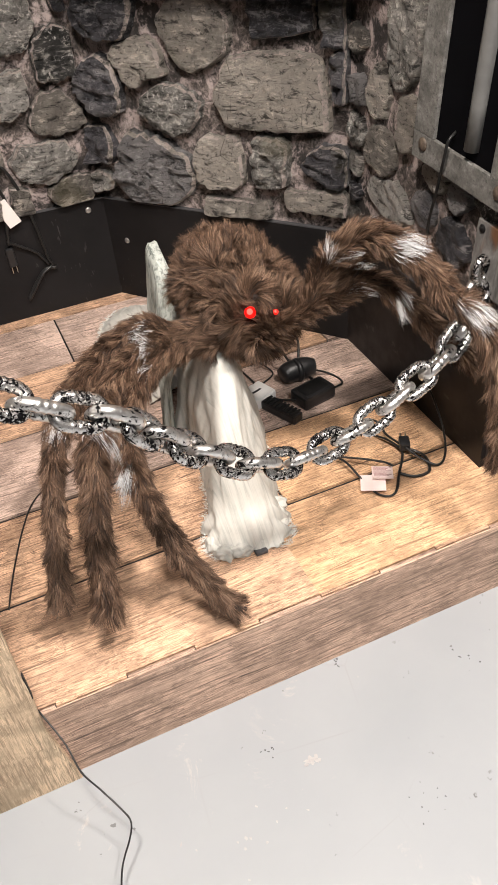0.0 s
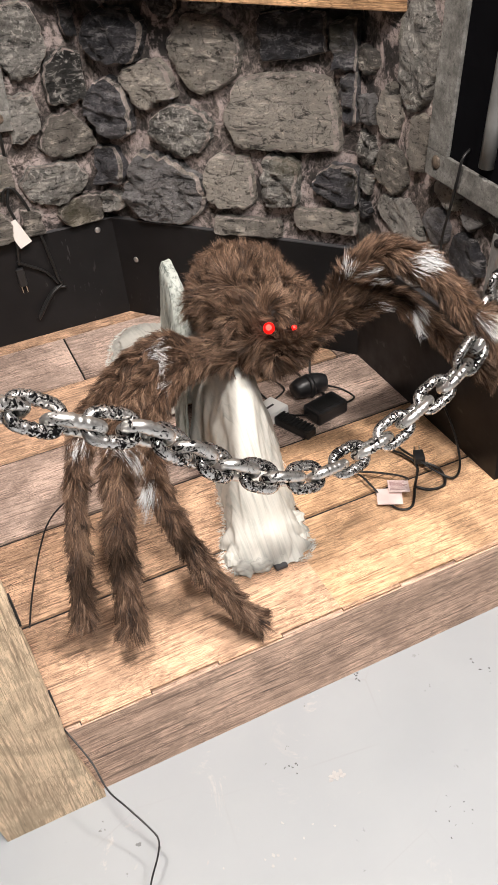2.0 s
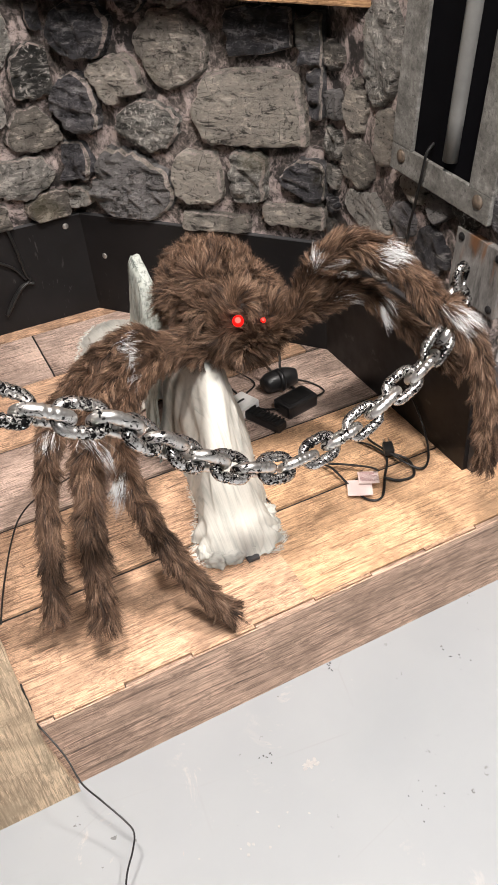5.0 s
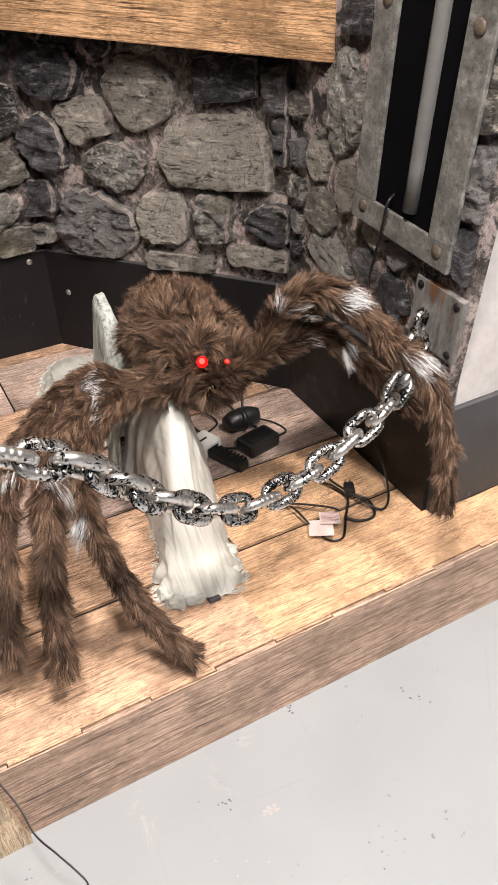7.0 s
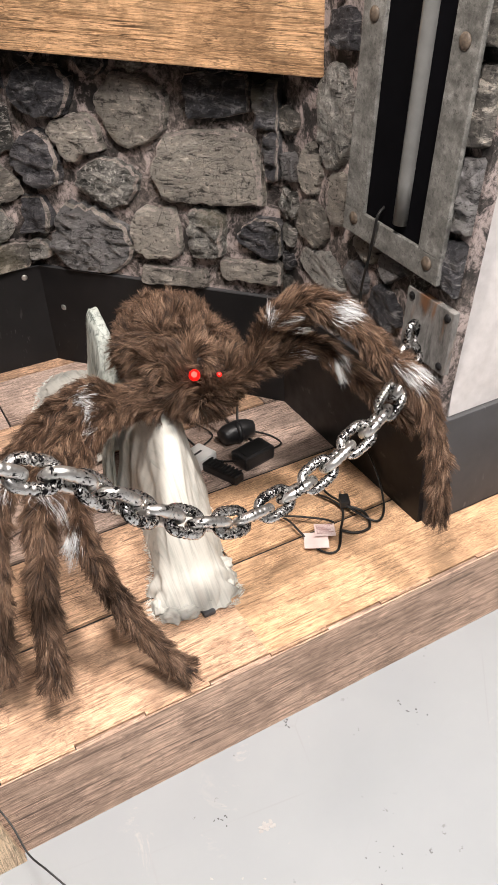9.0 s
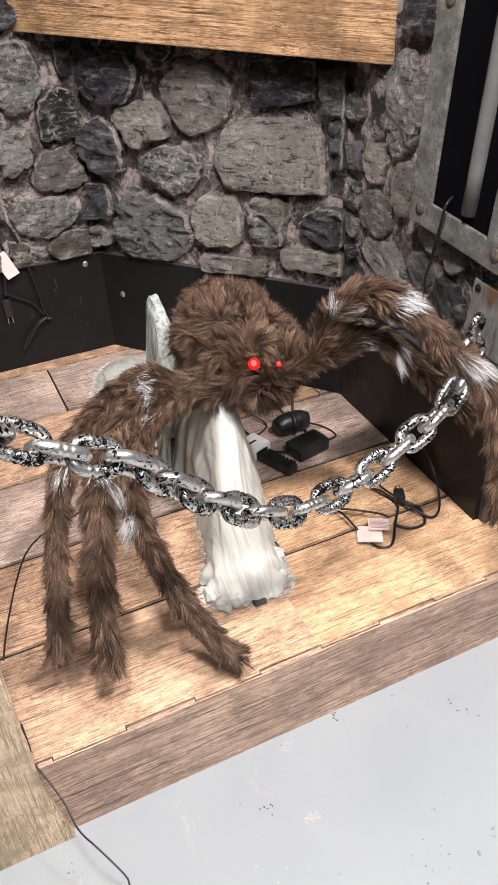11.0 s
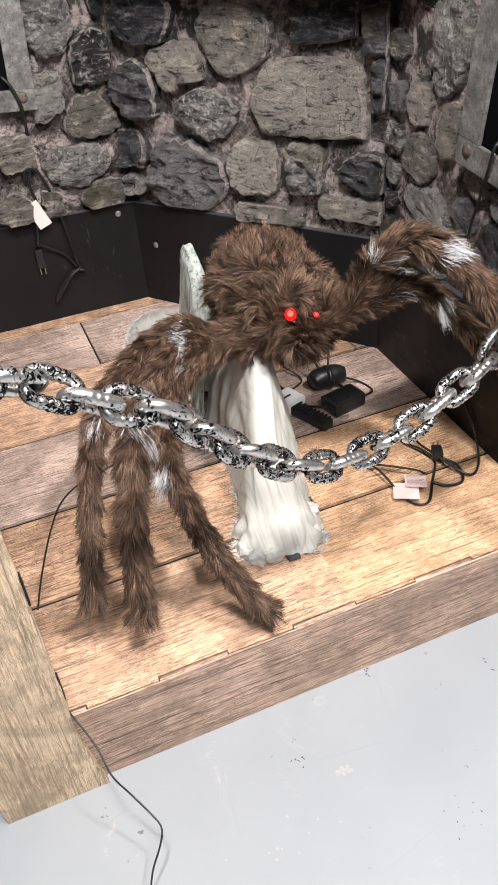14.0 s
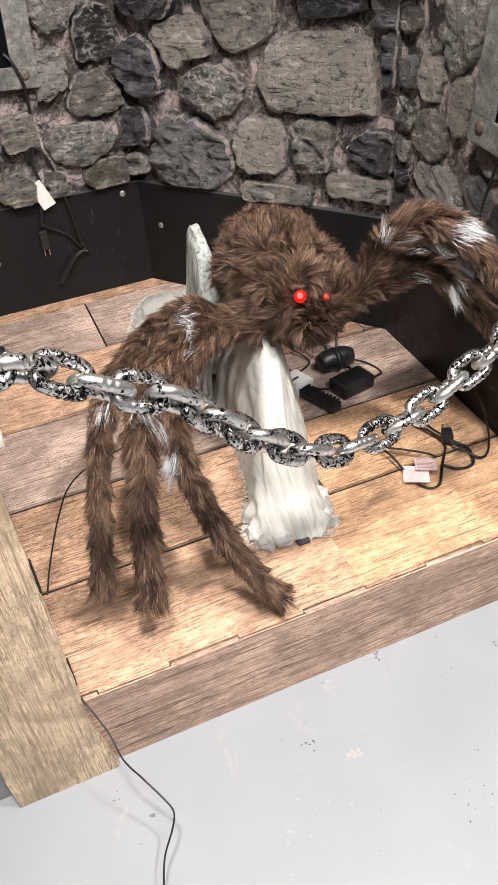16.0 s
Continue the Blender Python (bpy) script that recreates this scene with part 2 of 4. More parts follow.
def galvanised():
    m = Mat("grey_frame_print", 0.5)
    v = m.coords()
    big = m.noise(v, 26, 10, 0.82)
    fine = m.noise(v, 95, 6, 0.75)
    c = m.ramp(big, [(0.36, (0.065, 0.063, 0.058)), (0.48, (0.135, 0.132, 0.122)), (0.55, (0.20, 0.196, 0.183)), (0.66, (0.33, 0.325, 0.305))])
    c = m.mix(m.ramp(fine, [(0.55, 0.0), (0.62, 0.75)]), c, (0.055, 0.053, 0.05))
    m.colour(c).bump(fine, 0.1, 0.001)
    return m.m


def rust_plate():
    m = Mat("rusty_plate_print", 0.55)
    v = m.coords((1, 1, 0.35))
    big = m.noise(v, 28, 6, 0.7, 0.4)
    c = m.ramp(big, [(0.36, (0.06, 0.056, 0.053)), (0.5, (0.17, 0.163, 0.155)), (0.66, (0.30, 0.29, 0.28))])
    rust = m.noise(v, 16, 4, 0.6, 0.3)
    c = m.mix(m.ramp(rust, [(0.58, 0.0), (0.68, 0.8)]), c, (0.17, 0.075, 0.03))
    m.colour(c).bump(big, 0.2, 0.002)
    return m.m


def ground_mat():
    m = Mat("painted_concrete", 0.42)
    v = m.coords((1, 1, 1), False)
    big = m.noise(v, 1.6, 5)
    c = m.ramp(big, [(0.3, (0.265, 0.284, 0.300)), (0.7, (0.307, 0.324, 0.338))])
    scuff = m.noise(v, 8, 8, 0.75, 0.5)
    patch = m.noise(v, 3.2, 3)
    f = m.mix(1.0, m.ramp(scuff, [(0.60, 0.0), (0.66, 0.6)]), m.ramp(patch, [(0.52, 0.0), (0.62, 1.0)]), "MULTIPLY")
    c = m.mix(f, c, (0.46, 0.415, 0.40))
    speck = m.noise(v, 42, 4, 0.6)
    f2 = m.mix(1.0, m.ramp(speck, [(0.69, 0.0), (0.71, 0.8)]), m.ramp(m.noise(v, 4.3, 2), [(0.52, 0.0), (0.60, 1.0)]), "MULTIPLY")
    c = m.mix(f2, c, (0.10, 0.10, 0.10))
    crack = m.voronoi(m.coords((1, 1.4, 1), False), 3.1, "DISTANCE_TO_EDGE")
    f3 = m.mix(1.0, m.ramp(crack, [(0.0, 0.4), (0.006, 0.0)]), m.ramp(patch, [(0.55, 0.0), (0.66, 1.0)]), "MULTIPLY")
    c = m.mix(f3, c, (0.26, 0.26, 0.26))
    m.colour(c).bump(m.noise(v, 30, 6), 0.12, 0.002)
    m.rough(m.ramp(m.noise(v, 6, 4), [(0.3, 0.36), (0.7, 0.55)]))
    return m.m


def chain_mat(name, low, high, scale, gloss):
    """Silver paint rubbed over black; low and high: where the black ends and the silver begins."""
    m = Mat(name, 0.3, 0.95)
    v = m.coords((1, 1, 1))
    blot = m.noise(v, scale, 3, 0.55, 1.8)
    big = m.noise(v, 40, 3, 0.5)
    f = m.mix(0.35, blot, big)
    c = m.ramp(f, [(low, (0.010, 0.010, 0.011)), (high, (0.68, 0.67, 0.655)), (0.8, (0.90, 0.89, 0.87))])
    m.colour(c).bump(m.ramp(f, [(low, 0.0), (high, 1.0)]), 0.15, 0.001)
    m.rough(m.ramp(f, [(low, 0.55), (high, gloss)]))
    return m.m


def fur_mat(name, stops, rough=0.55):
    """Hair whose shade goes by its lock (the mesh's own "tone")."""
    m = Mat(name, rough)
    a = m.node("ShaderNodeAttribute")
    a.attribute_name = "tone"
    m.colour(m.ramp(a.outputs["Fac"], stops))
    m.b.inputs["Specular IOR Level"].default_value = 0.3
    return m.m


M_FRAME, M_PLATE, M_GROUND = galvanised(), rust_plate(), ground_mat()
M_CHAIN, M_CHAINSMOOTH = chain_mat("etched_silver", 0.475, 0.495, 135, 0.27), chain_mat("smooth_silver", 0.41, 0.455, 75, 0.30)
M_FUR = fur_mat("brown_fur", [(0.12, (0.016, 0.009, 0.006)), (0.40, (0.066, 0.037, 0.023)), (0.65, (0.158, 0.094, 0.060)), (0.92, (0.35, 0.235, 0.163))])
M_WHITEFUR = fur_mat("white_fur", [(0.0, (0.36, 0.38, 0.41)), (0.5, (0.68, 0.69, 0.70)), (1.0, (0.82, 0.82, 0.81))])
M_SKIN = plain("fur_backing", (0.020, 0.012, 0.009), 0.9)


def gauze(name, a, b, alpha_lo, run):
    """Teased cotton web; run: the scale of its strands along each axis."""
    m = Mat(name, 0.8)
    v = m.coords(run, False)
    st = m.noise(v, 1.5, 6, 0.65, 0.5)
    cloud = m.noise(m.coords((1, 1, 1), False), 11, 5, 0.6)
    c = m.ramp(st, [(0.32, a), (0.56, b)])
    m.colour(m.mix(m.ramp(cloud, [(0.46, 0.0), (0.60, 0.75)]), c, tuple(min(1, x * 1.12) for x in b)))
    m.link(m.ramp(st, [(0.32, alpha_lo), (0.52, 1.0)]), m.b.inputs["Alpha"])
    m.bump(st, 0.12, 0.002)
    m.b.inputs["Specular IOR Level"].default_value = 0.15
    return m.m


M_GAUZE = gauze("white_gauze", (0.39, 0.40, 0.37), (0.53, 0.52, 0.48), 0.9, (110, 5, 5))
M_GAUZEGREY = gauze("grey_gauze", (0.16, 0.19, 0.172), (0.40, 0.425, 0.395), 0.55, (80, 80, 5))
M_COTTON = fur_mat("cotton_fibre", [(0.2, (0.55, 0.56, 0.52)), (0.8, (0.74, 0.74, 0.70))], 0.8)


def eye_mat():
    m = Mat("red_led", 0.2)
    m.colour((0.2, 0.0, 0.0))
    m.b.inputs["Specular IOR Level"].default_value = 0.1
    m.b.inputs["Emission Color"].default_value = (1.0, 0.006, 0.004, 1)
    m.b.inputs["Emission Strength"].default_value = 2.2
    return m.m


def eye_core_mat():
    m = Mat("red_led_core", 0.2)
    m.colour((0.3, 0.01, 0.0))
    m.b.inputs["Specular IOR Level"].default_value = 0.1
    m.b.inputs["Emission Color"].default_value = (1.0, 0.075, 0.06, 1)
    m.b.inputs["Emission Strength"].default_value = 3.2
    return m.m


def lamp_mat():
    m = Mat("lamp_diffuser", 0.4)
    m.colour((0.9, 0.9, 0.88))
    m.b.inputs["Emission Color"].default_value = (1.0, 0.95, 0.88, 1)
    m.b.inputs["Emission Strength"].default_value = 3.0
    return m.m


M_EYE, M_EYECORE, M_LAMP = eye_mat(), eye_core_mat(), lamp_mat()


# ---- mesh helpers ----
def mesh_from(bm, name, mat, smooth=False):
    bmesh.ops.recalc_face_normals(bm, faces=bm.faces)
    me = bpy.data.meshes.new(name)
    bm.to_mesh(me)
    bm.free()
    if mat:
        me.materials.append(mat)
    if smooth:
        for p in me.polygons:
            p.use_smooth = True
    return me


def part(name, bm, mat, parent=None, label="", smooth=False, m=None):
    ob = new(name, mesh_from(bm, name, mat, smooth))
    if parent:
        ob.parent = parent
    if m is not None:
        ob.matrix_basis = m
    if label:
        ob["label"] = label
    return ob


def thing(name, at, label, category, kind="", group=""):
    ob = new(name)
    ob.empty_display_size = 0.05
    ob.location = at
    return tagged(ob, label, category, group, kind)


def box_bm(x0, x1, y0, y1, z0, z1, bevel=0.0):
    bm = bmesh.new()
    bmesh.ops.create_cube(bm, size=1)
    bmesh.ops.scale(bm, vec=(x1 - x0, y1 - y0, z1 - z0), verts=bm.verts)
    bmesh.ops.translate(bm, vec=((x0 + x1) / 2, (y0 + y1) / 2, (z0 + z1) / 2), verts=bm.verts)
    if bevel:
        bmesh.ops.bevel(bm, geom=bm.edges[:], offset=bevel, segments=2, affect="EDGES", profile=0.6)
    return bm


def prism_bm(outline, z0, z1):
    """An upright prism over a plan outline."""
    bm = bmesh.new()
    f = bm.faces.new([bm.verts.new((x, y, z0)) for x, y in outline])
    top = bmesh.ops.extrude_face_region(bm, geom=[f])
    bmesh.ops.translate(bm, vec=(0, 0, z1 - z0), verts=[v for v in top["geom"] if isinstance(v, bmesh.types.BMVert)])
    return bm


def spline(points, n):
    """n points evenly along a smooth curve through the given ones, as an array."""
    p = np.array(points, float)
    p = np.vstack([2 * p[0] - p[1], p, 2 * p[-1] - p[-2]])
    out = []
    for i in range(1, len(p) - 2):
        for t in np.linspace(0, 1, 24, endpoint=False):
            out.append(0.5 * (2 * p[i] + (p[i + 1] - p[i - 1]) * t + (2 * p[i - 1] - 5 * p[i] + 4 * p[i + 1] - p[i + 2]) * t**2
                              + (3 * p[i] - p[i - 1] - 3 * p[i + 1] + p[i + 2]) * t**3))
    out.append(p[-2])
    out = np.array(out)
    d = np.r_[0, np.cumsum(np.linalg.norm(np.diff(out, axis=0), axis=1))]
    s = np.linspace(0, d[-1], n)
    return np.stack([np.interp(s, d, out[:, k]) for k in range(out.shape[1])], 1)


def tube_bm(points, radius, n=40, sides=8, flat=1.0, bm=None):
    """A round or flat tube along a smooth curve; radius: one number or one for each given point."""
    pts = np.array(points, float)
    rad = np.broadcast_to(np.array(radius, float), (len(pts),))
    full = spline(np.column_stack([pts, rad]), n)
    c, r = full[:, :3], full[:, 3]
    tang = np.gradient(c, axis=0)
    tang /= np.linalg.norm(tang, axis=1)[:, None] + 1e-9
    bm = bm or bmesh.new()
    rings, ref = [], np.array([0.13, 0.21, 1.0])
    for i in range(n):
        a = np.cross(tang[i], ref)
        if np.linalg.norm(a) < 0.05:
            a = np.cross(tang[i], (1, 0, 0))
        a /= np.linalg.norm(a)
        b = np.cross(tang[i], a)
        ref = -b if (-b) @ ref > 0 else b
        rings.append([bm.verts.new(c[i] + r[i] * (math.cos(w) * a + flat * math.sin(w) * b)) for w in np.linspace(0, 2 * math.pi, sides, endpoint=False)])
    for p, q in zip(rings, rings[1:]):
        for k in range(sides):
            bm.faces.new((p[k], p[(k + 1) % sides], q[(k + 1) % sides], q[k]))
    bm.faces.new(rings[0][::-1])
    bm.faces.new(rings[-1])
    return bm


def dome_bm(radius, height, sides=16):
    """A rounded screw head whose base is at z = 0, with a cross slot."""
    bm = bmesh.new()
    rings = []
    for k in range(5):
        w = k / 4 * math.pi / 2
        rings.append([bm.verts.new((radius * math.cos(w * 0.98) * math.cos(a), radius * math.cos(w * 0.98) * math.sin(a), height * math.sin(w)))
                      for a in np.linspace(0, 2 * math.pi, sides, endpoint=False)])
    for p, q in zip(rings, rings[1:]):
        for k in range(sides):
            bm.faces.new((p[k], p[(k + 1) % sides], q[(k + 1) % sides], q[k]))
    bm.faces.new(rings[-1])
    bm.faces.new(rings[0][::-1])
    return bm


# ---- setting: room ----
GZ = 0.012          # the concrete
ground = part("ground", box_bm(-4, 4.5, -4, 2.6, -0.1, GZ), M_GROUND)
tagged(ground, "pale grey painted concrete floor with scuffs and chips", "floor", kind="structure")
# unseen walls and ceiling, added; dark and bright to shape the chain's reflections
for n, (x0, x1, y0, y1) in enumerate([(-4.1, -4, -4, 2.6), (4.5, 4.6, -4, 2.6), (-4.1, 4.6, -4.1, -4), (-4.1, 4.6, 2.6, 2.7)]):
    w = part("wall_room_%d" % (n + 1), box_bm(x0, x1, y0, y1, 0, 2.8), M_WALLPAINT)
    tagged(w, "unseen grey room wall, added to close the room", "wall", kind="structure")
ceiling = part("ceiling", box_bm(-4.1, 4.6, -4.1, 2.7, 2.8, 2.9), M_CEIL)
tagged(ceiling, "unseen white ceiling, added to close the room", "ceiling", kind="structure")
# unseen housings for the two lamps and the added fill lamp
for at, size, power, colour in LAMPS:
    lamp = thing("ceiling_or_fill_lamp", (at[0], at[1], 2.8), "unseen square white ceiling lamp, one of the three added as fill", "ceiling light", group="ceiling lights")
    w = size[0] / 2 + 0.03
    part("housing", box_bm(-w, w, -w, w, -0.06, 0.0, 0.005), M_WHITEPL, lamp)
    part("diffuser", box_bm(-w + 0.02, w - 0.02, -w + 0.02, w - 0.02, -0.075, -0.062, 0.003), M_LAMP, lamp)

def chip_bm(w, h, seed):
    """A thin ragged flake lying flat."""
    bm = bmesh.new()
    n = 22
    rim = [(math.cos(a) * w * (1 + 0.6 * noise.noise((math.cos(a) * 2, math.sin(a) * 2, seed))), math.sin(a) * h * (1 + 0.6 * noise.noise((math.cos(a) * 2, math.sin(a) * 2, seed + 5)))) for a in np.linspace(0, 2 * math.pi, n, endpoint=False)]
    f = bm.faces.new([bm.verts.new((x, y, 0)) for x, y in rim])
    got = bmesh.ops.extrude_face_region(bm, geom=[f])
    bmesh.ops.translate(bm, vec=(0, 0, 0.0006), verts=[v for v in got["geom"] if isinstance(v, bmesh.types.BMVert)])
    return bm


M_CHIPPALE = plain("bare_plaster", (0.38, 0.365, 0.36), 0.8, 0, 0.12, 90)
M_CHIPDARK = plain("bare_concrete", (0.07, 0.07, 0.075), 0.8, 0, 0.3, 90)
chips = random.Random(4)
for cx, cy, spread, count, big, mat in ((0.386, -0.172, 0.010, 10, 0.005, M_CHIPPALE), (0.334, -0.127, 0.008, 6, 0.0018, M_CHIPDARK), (0.524, -0.32, 0.03, 11, 0.0012, M_CHIPDARK), (0.22, -0.23, 0.05, 12, 0.003, M_CHIPPALE), (0.524, -0.025, 0.008, 5, 0.002, M_CHIPDARK), (0.74, -0.11, 0.03, 5, 0.0025, M_CHIPDARK)):
    for i in range(count):
        m = Matrix.Translation((cx + chips.gauss(0, spread), cy + chips.gauss(0, spread * 0.6), GZ + 0.0001 * i)) @ Matrix.Rotation(chips.uniform(0, 6), 4, "Z")
        part("paint_chip", chip_bm(big * chips.uniform(0.4, 1.3), big * chips.uniform(0.3, 0.8), chips.uniform(0, 40)), mat, ground, m=m)

# ---- setting: alcove ----
A, B, C, D = Vector((0.52, 1.30)), Vector((0.97, 0.71)), Vector((0.952, 0.138)), Vector((-0.42, 1.30))
WALL_TOP = 2.3


def wall_slab(name, p, q, z0, z1, thick, mat, label, kind="structure"):
    """An upright slab whose face runs from p to q; its thickness lies to the left of that way."""
    d = (q - p).normalized()
    n = Vector((-d.y, d.x)) * thick
    ob = part(name, prism_bm([p, q, q + n, p + n], z0, z1), mat)
    return tagged(ob, label, "wall", kind=kind)


wall_left = wall_slab("wall_left", D, A, 0, WALL_TOP, 0.08, M_MORTAR, "flat panel printed with dark rubble stone and pale mortar")
wall_back = wall_slab("wall_back", A, B, 0, WALL_TOP, 0.08, M_MORTAR, "angled panel printed with dark rubble stone and pale mortar")


def side_panel_bm():
    """The side wall, whose front edge leans outwards towards the top."""
    bm = bmesh.new()
    d = (C - B).normalized()
    end = lambda z: C + d * (0.004 + max(0, z - 0.46) * 0.115)
    rows = [(z, end(z)) for z in (0.0, 0.46, WALL_TOP)]
    face = [bm.verts.new((B.x, B.y, 0))] + [bm.verts.new((e.x, e.y, z)) for z, e in rows] + [bm.verts.new((B.x, B.y, WALL_TOP))]
    f = bm.faces.new(face)
    got = bmesh.ops.extrude_face_region(bm, geom=[f])
    bmesh.ops.translate(bm, vec=(0.03, 0, 0), verts=[v for v in got["geom"] if isinstance(v, bmesh.types.BMVert)])
    return bm


wall_right = part("wall_right", side_panel_bm(), M_MORTAR)
tagged(wall_right, "side panel printed with dark stone, its front edge leaning", "wall", kind="structure")
# unseen wall added at the left, kept low so lamplight passes
wall_side = part("wall_side", box_bm(-0.18, -0.1405, 0.0, 1.38, GZ, 0.9), M_WALLPAINT)
tagged(wall_side, "unseen plain side wall added at the left", "wall", kind="structure")
wall_white = part("wall_white", box_bm(0.985, 2.4, 0.132, 0.176, 0.452, WALL_TOP), M_WHITEWALL)
tagged(wall_white, "smooth pinkish white front panel beside the display", "wall", kind="structure")


def kick_board(name, p, q, screws, label, mat=M_BOARD, z1=BOARD):
    """A black board in front of a wall from p to q with screws at (share of the length, height)."""
    d = (q - p).normalized()
    n = Vector((d.y, -d.x))
    ob = thing(name, (0, 0, 0), label, "board")
    part("panel", prism_bm([p, q, q + n * 0.012, p + n * 0.012], H, z1), mat, ob)
    part("top_edge", prism_bm([p + n * 0.0005, q + n * 0.0005, q + n * 0.0125, p + n * 0.0125], z1, z1 + 0.003), M_BASEGREY, ob, "lighter grey top edge")
    for s, z in screws:
        at = p + (q - p) * s + n * 0.012
        m = Matrix.Translation((at.x, at.y, z)) @ Vector((n.x, n.y, 0)).to_track_quat("Z", "Y").to_matrix().to_4x4()
        part("screw", dome_bm(0.0085, 0.003), M_METAL, ob, "steel screw head", True, m)
    return ob


kick_board("kick_board", D, A, [(0.945, 0.466), (0.55, 0.35)], "black scuffed board screwed along the foot of the wall")
kick_board("kick_board", A, B, [(0.087, 0.374), (0.525, 0.376)], "black board at the foot of the angled wall")
kick_board("kick_board", B, C, [(0.10, 0.46), (0.45, 0.44)], "black board at the foot of the side wall")
base = thing("base_box", (0, 0, 0), "dark grey scratched base board under the white panel", "base board", kind="structure")
part("panel", box_bm(0.9515, 2.4, 0.122, 0.176, H, 0.45, 0.002), M_BASEGREY, base)

# ---- setting: stage ----
stage = thing("stage", (0, 0, 0), "low wooden stage with a printed plank floor", "stage", kind="structure")
part("deck", prism_bm([(-0.14, 0.001), (2.4, 0.001), (2.4, 0.14), (0.99, 0.14), (0.99, 0.72), (0.53, 1.32), (-0.14, 1.32)], 0.15, H - 0.006), M_GROOVE, stage, "dark underlay in the plank joints")
part("fascia", box_bm(-0.12, 2.4, -0.012, 0.0, GZ, H - 0.013), M_FASCIA, stage, "brown wood grain fascia board")
TAB = 0.118
x = -0.088
k = 0
while x < 2.3:
    if k % 2 == 0:
        part("finger_joint", box_bm(x, x + TAB - 0.002, -0.0088, -0.0025, H - 0.013, H - 0.001), M_FASCIA, stage)
    else:
        part("finger_joint", box_bm(x, x + TAB - 0.002, -0.0068, 0.001, H - 0.0125, H), M_PLANK, stage)
    x += TAB
    k += 1
part("lip", box_bm(-0.12, 2.4, -0.012, -0.009, H - 0.013, H - 0.001), M_FASCIA, stage)
part("edge_gap", box_bm(-0.12, 2.4, -0.009, 0.0, H - 0.013, H - 0.006), M_GROOVE, stage)


# ---- things: ironwork on the walls ----
def barred_window(name, m, label):
    """A grey window frame in local x (along the wall) and z, facing local -y, round a dark opening with a tube in it."""
    ob = thing(name, (0, 0, 0), label, "window")
    ob.matrix_basis = m
    w, h, t, foot = 0.276, 1.0, 0.058, 0.0475
    for nm, x0, x1, z0, z1 in (("bottom_rail", 0, w, 0, foot), ("top_rail", 0, w, h - t, h), ("stile", 0, t, foot, h - t), ("stile", w - t, w, foot, h - t)):
        part(nm, box_bm(x0, x1, -0.034, -0.024, z0, z1, 0.0015), M_FRAME, ob)
    # added board; its dark colour gives the shadow gap behind the frame
    part("backing", box_bm(0.012, w - 0.022, -0.0235, 0.0, 0.012, h - 0.012), M_GROOVE, ob, "added dark board filling the gap behind the frame")
    # a black sheet stands in for the unlit depth of the opening
    part("opening", box_bm(t - 0.004, w - t + 0.004, -0.0265, -0.0238, foot, h - t), M_VOID, ob, "black sheet for the unlit opening")
    part("tube", tube_bm([(w * 0.58, -0.030, foot + 0.02), (w * 0.58, -0.030, h * 0.5), (w * 0.58, -0.030, h - t - 0.01)], 0.014, 12, 14), M_PIPE, ob, "grey translucent tube", True)
    for x, z in ((0.031, 0.03), (w - 0.031, 0.03), (0.031, h * 0.37), (w - 0.031, h * 0.37), (0.031, h - 0.04), (w - 0.031, h - 0.04)):
        mm = Matrix.Translation((x, -0.034, z)) @ Euler((radians(90), 0, 0)).to_matrix().to_4x4()
        part("bolt", dome_bm(0.0125, 0.005), M_RUST, ob, "rusty round bolt head", True, mm)
    return ob


right_m = Matrix.Translation((0.957, 0.414, 0.759)) @ Matrix.Rotation(radians(-90), 4, "Z") @ Matrix.Rotation(radians(6), 4, "Y")
barred_window("window_right", right_m, "grey bolted frame round a black slot with a tube inside")
left_m = Matrix.Translation((0.312, 1.296, 0.768)) @ Matrix.Rotation(radians(3.5), 4, "Y") @ Matrix.Translation((-0.276, 0, 0))
barred_window("window_left", left_m, "pale grey bolted frame round a black sheet for the unlit opening")

plate = thing("anchor_plate", (0.952, 0.169, 0.633), "grey rust-streaked plate bolted to the wall for the chain", "plate")
plate.rotation_euler = (radians(5), 0, 0)
part("plate", box_bm(-0.014, 0.0, -0.062, 0.062, -0.064, 0.062, 0.002), M_PLATE, plate)
for y, z in ((-0.048, 0.048), (0.048, 0.048), (-0.048, -0.05), (0.048, -0.05)):
    part("bolt", dome_bm(0.008, 0.004), M_BOARD, plate, "dark bolt head", True, Matrix.Translation((-0.014, y, z)) @ Euler((0, radians(-90), 0)).to_matrix().to_4x4())

# ---- beam and post ----
u = (B - A).normalized()
n = Vector((u.y, -u.x))
beam = part("beam", box_bm(-0.52, 0.451, 0.0, 0.045, 0, 0.32, 0.003), M_BEAM)
mid = A + u * 0.424 + n * 0.10
beam.matrix_basis = Matrix.Translation((mid.x, mid.y, 1.024)) @ Matrix.Rotation(math.atan2(u.y, u.x), 4, "Z") @ Matrix.Rotation(radians(3.1), 4, "Y")
for v in beam.data.vertices:
    if v.co.z < 0.02:
        v.co.z += 0.004 * noise.noise(v.co * 12)
tagged(beam, "thick honey-coloured board fixed across the stone wall", "beam")


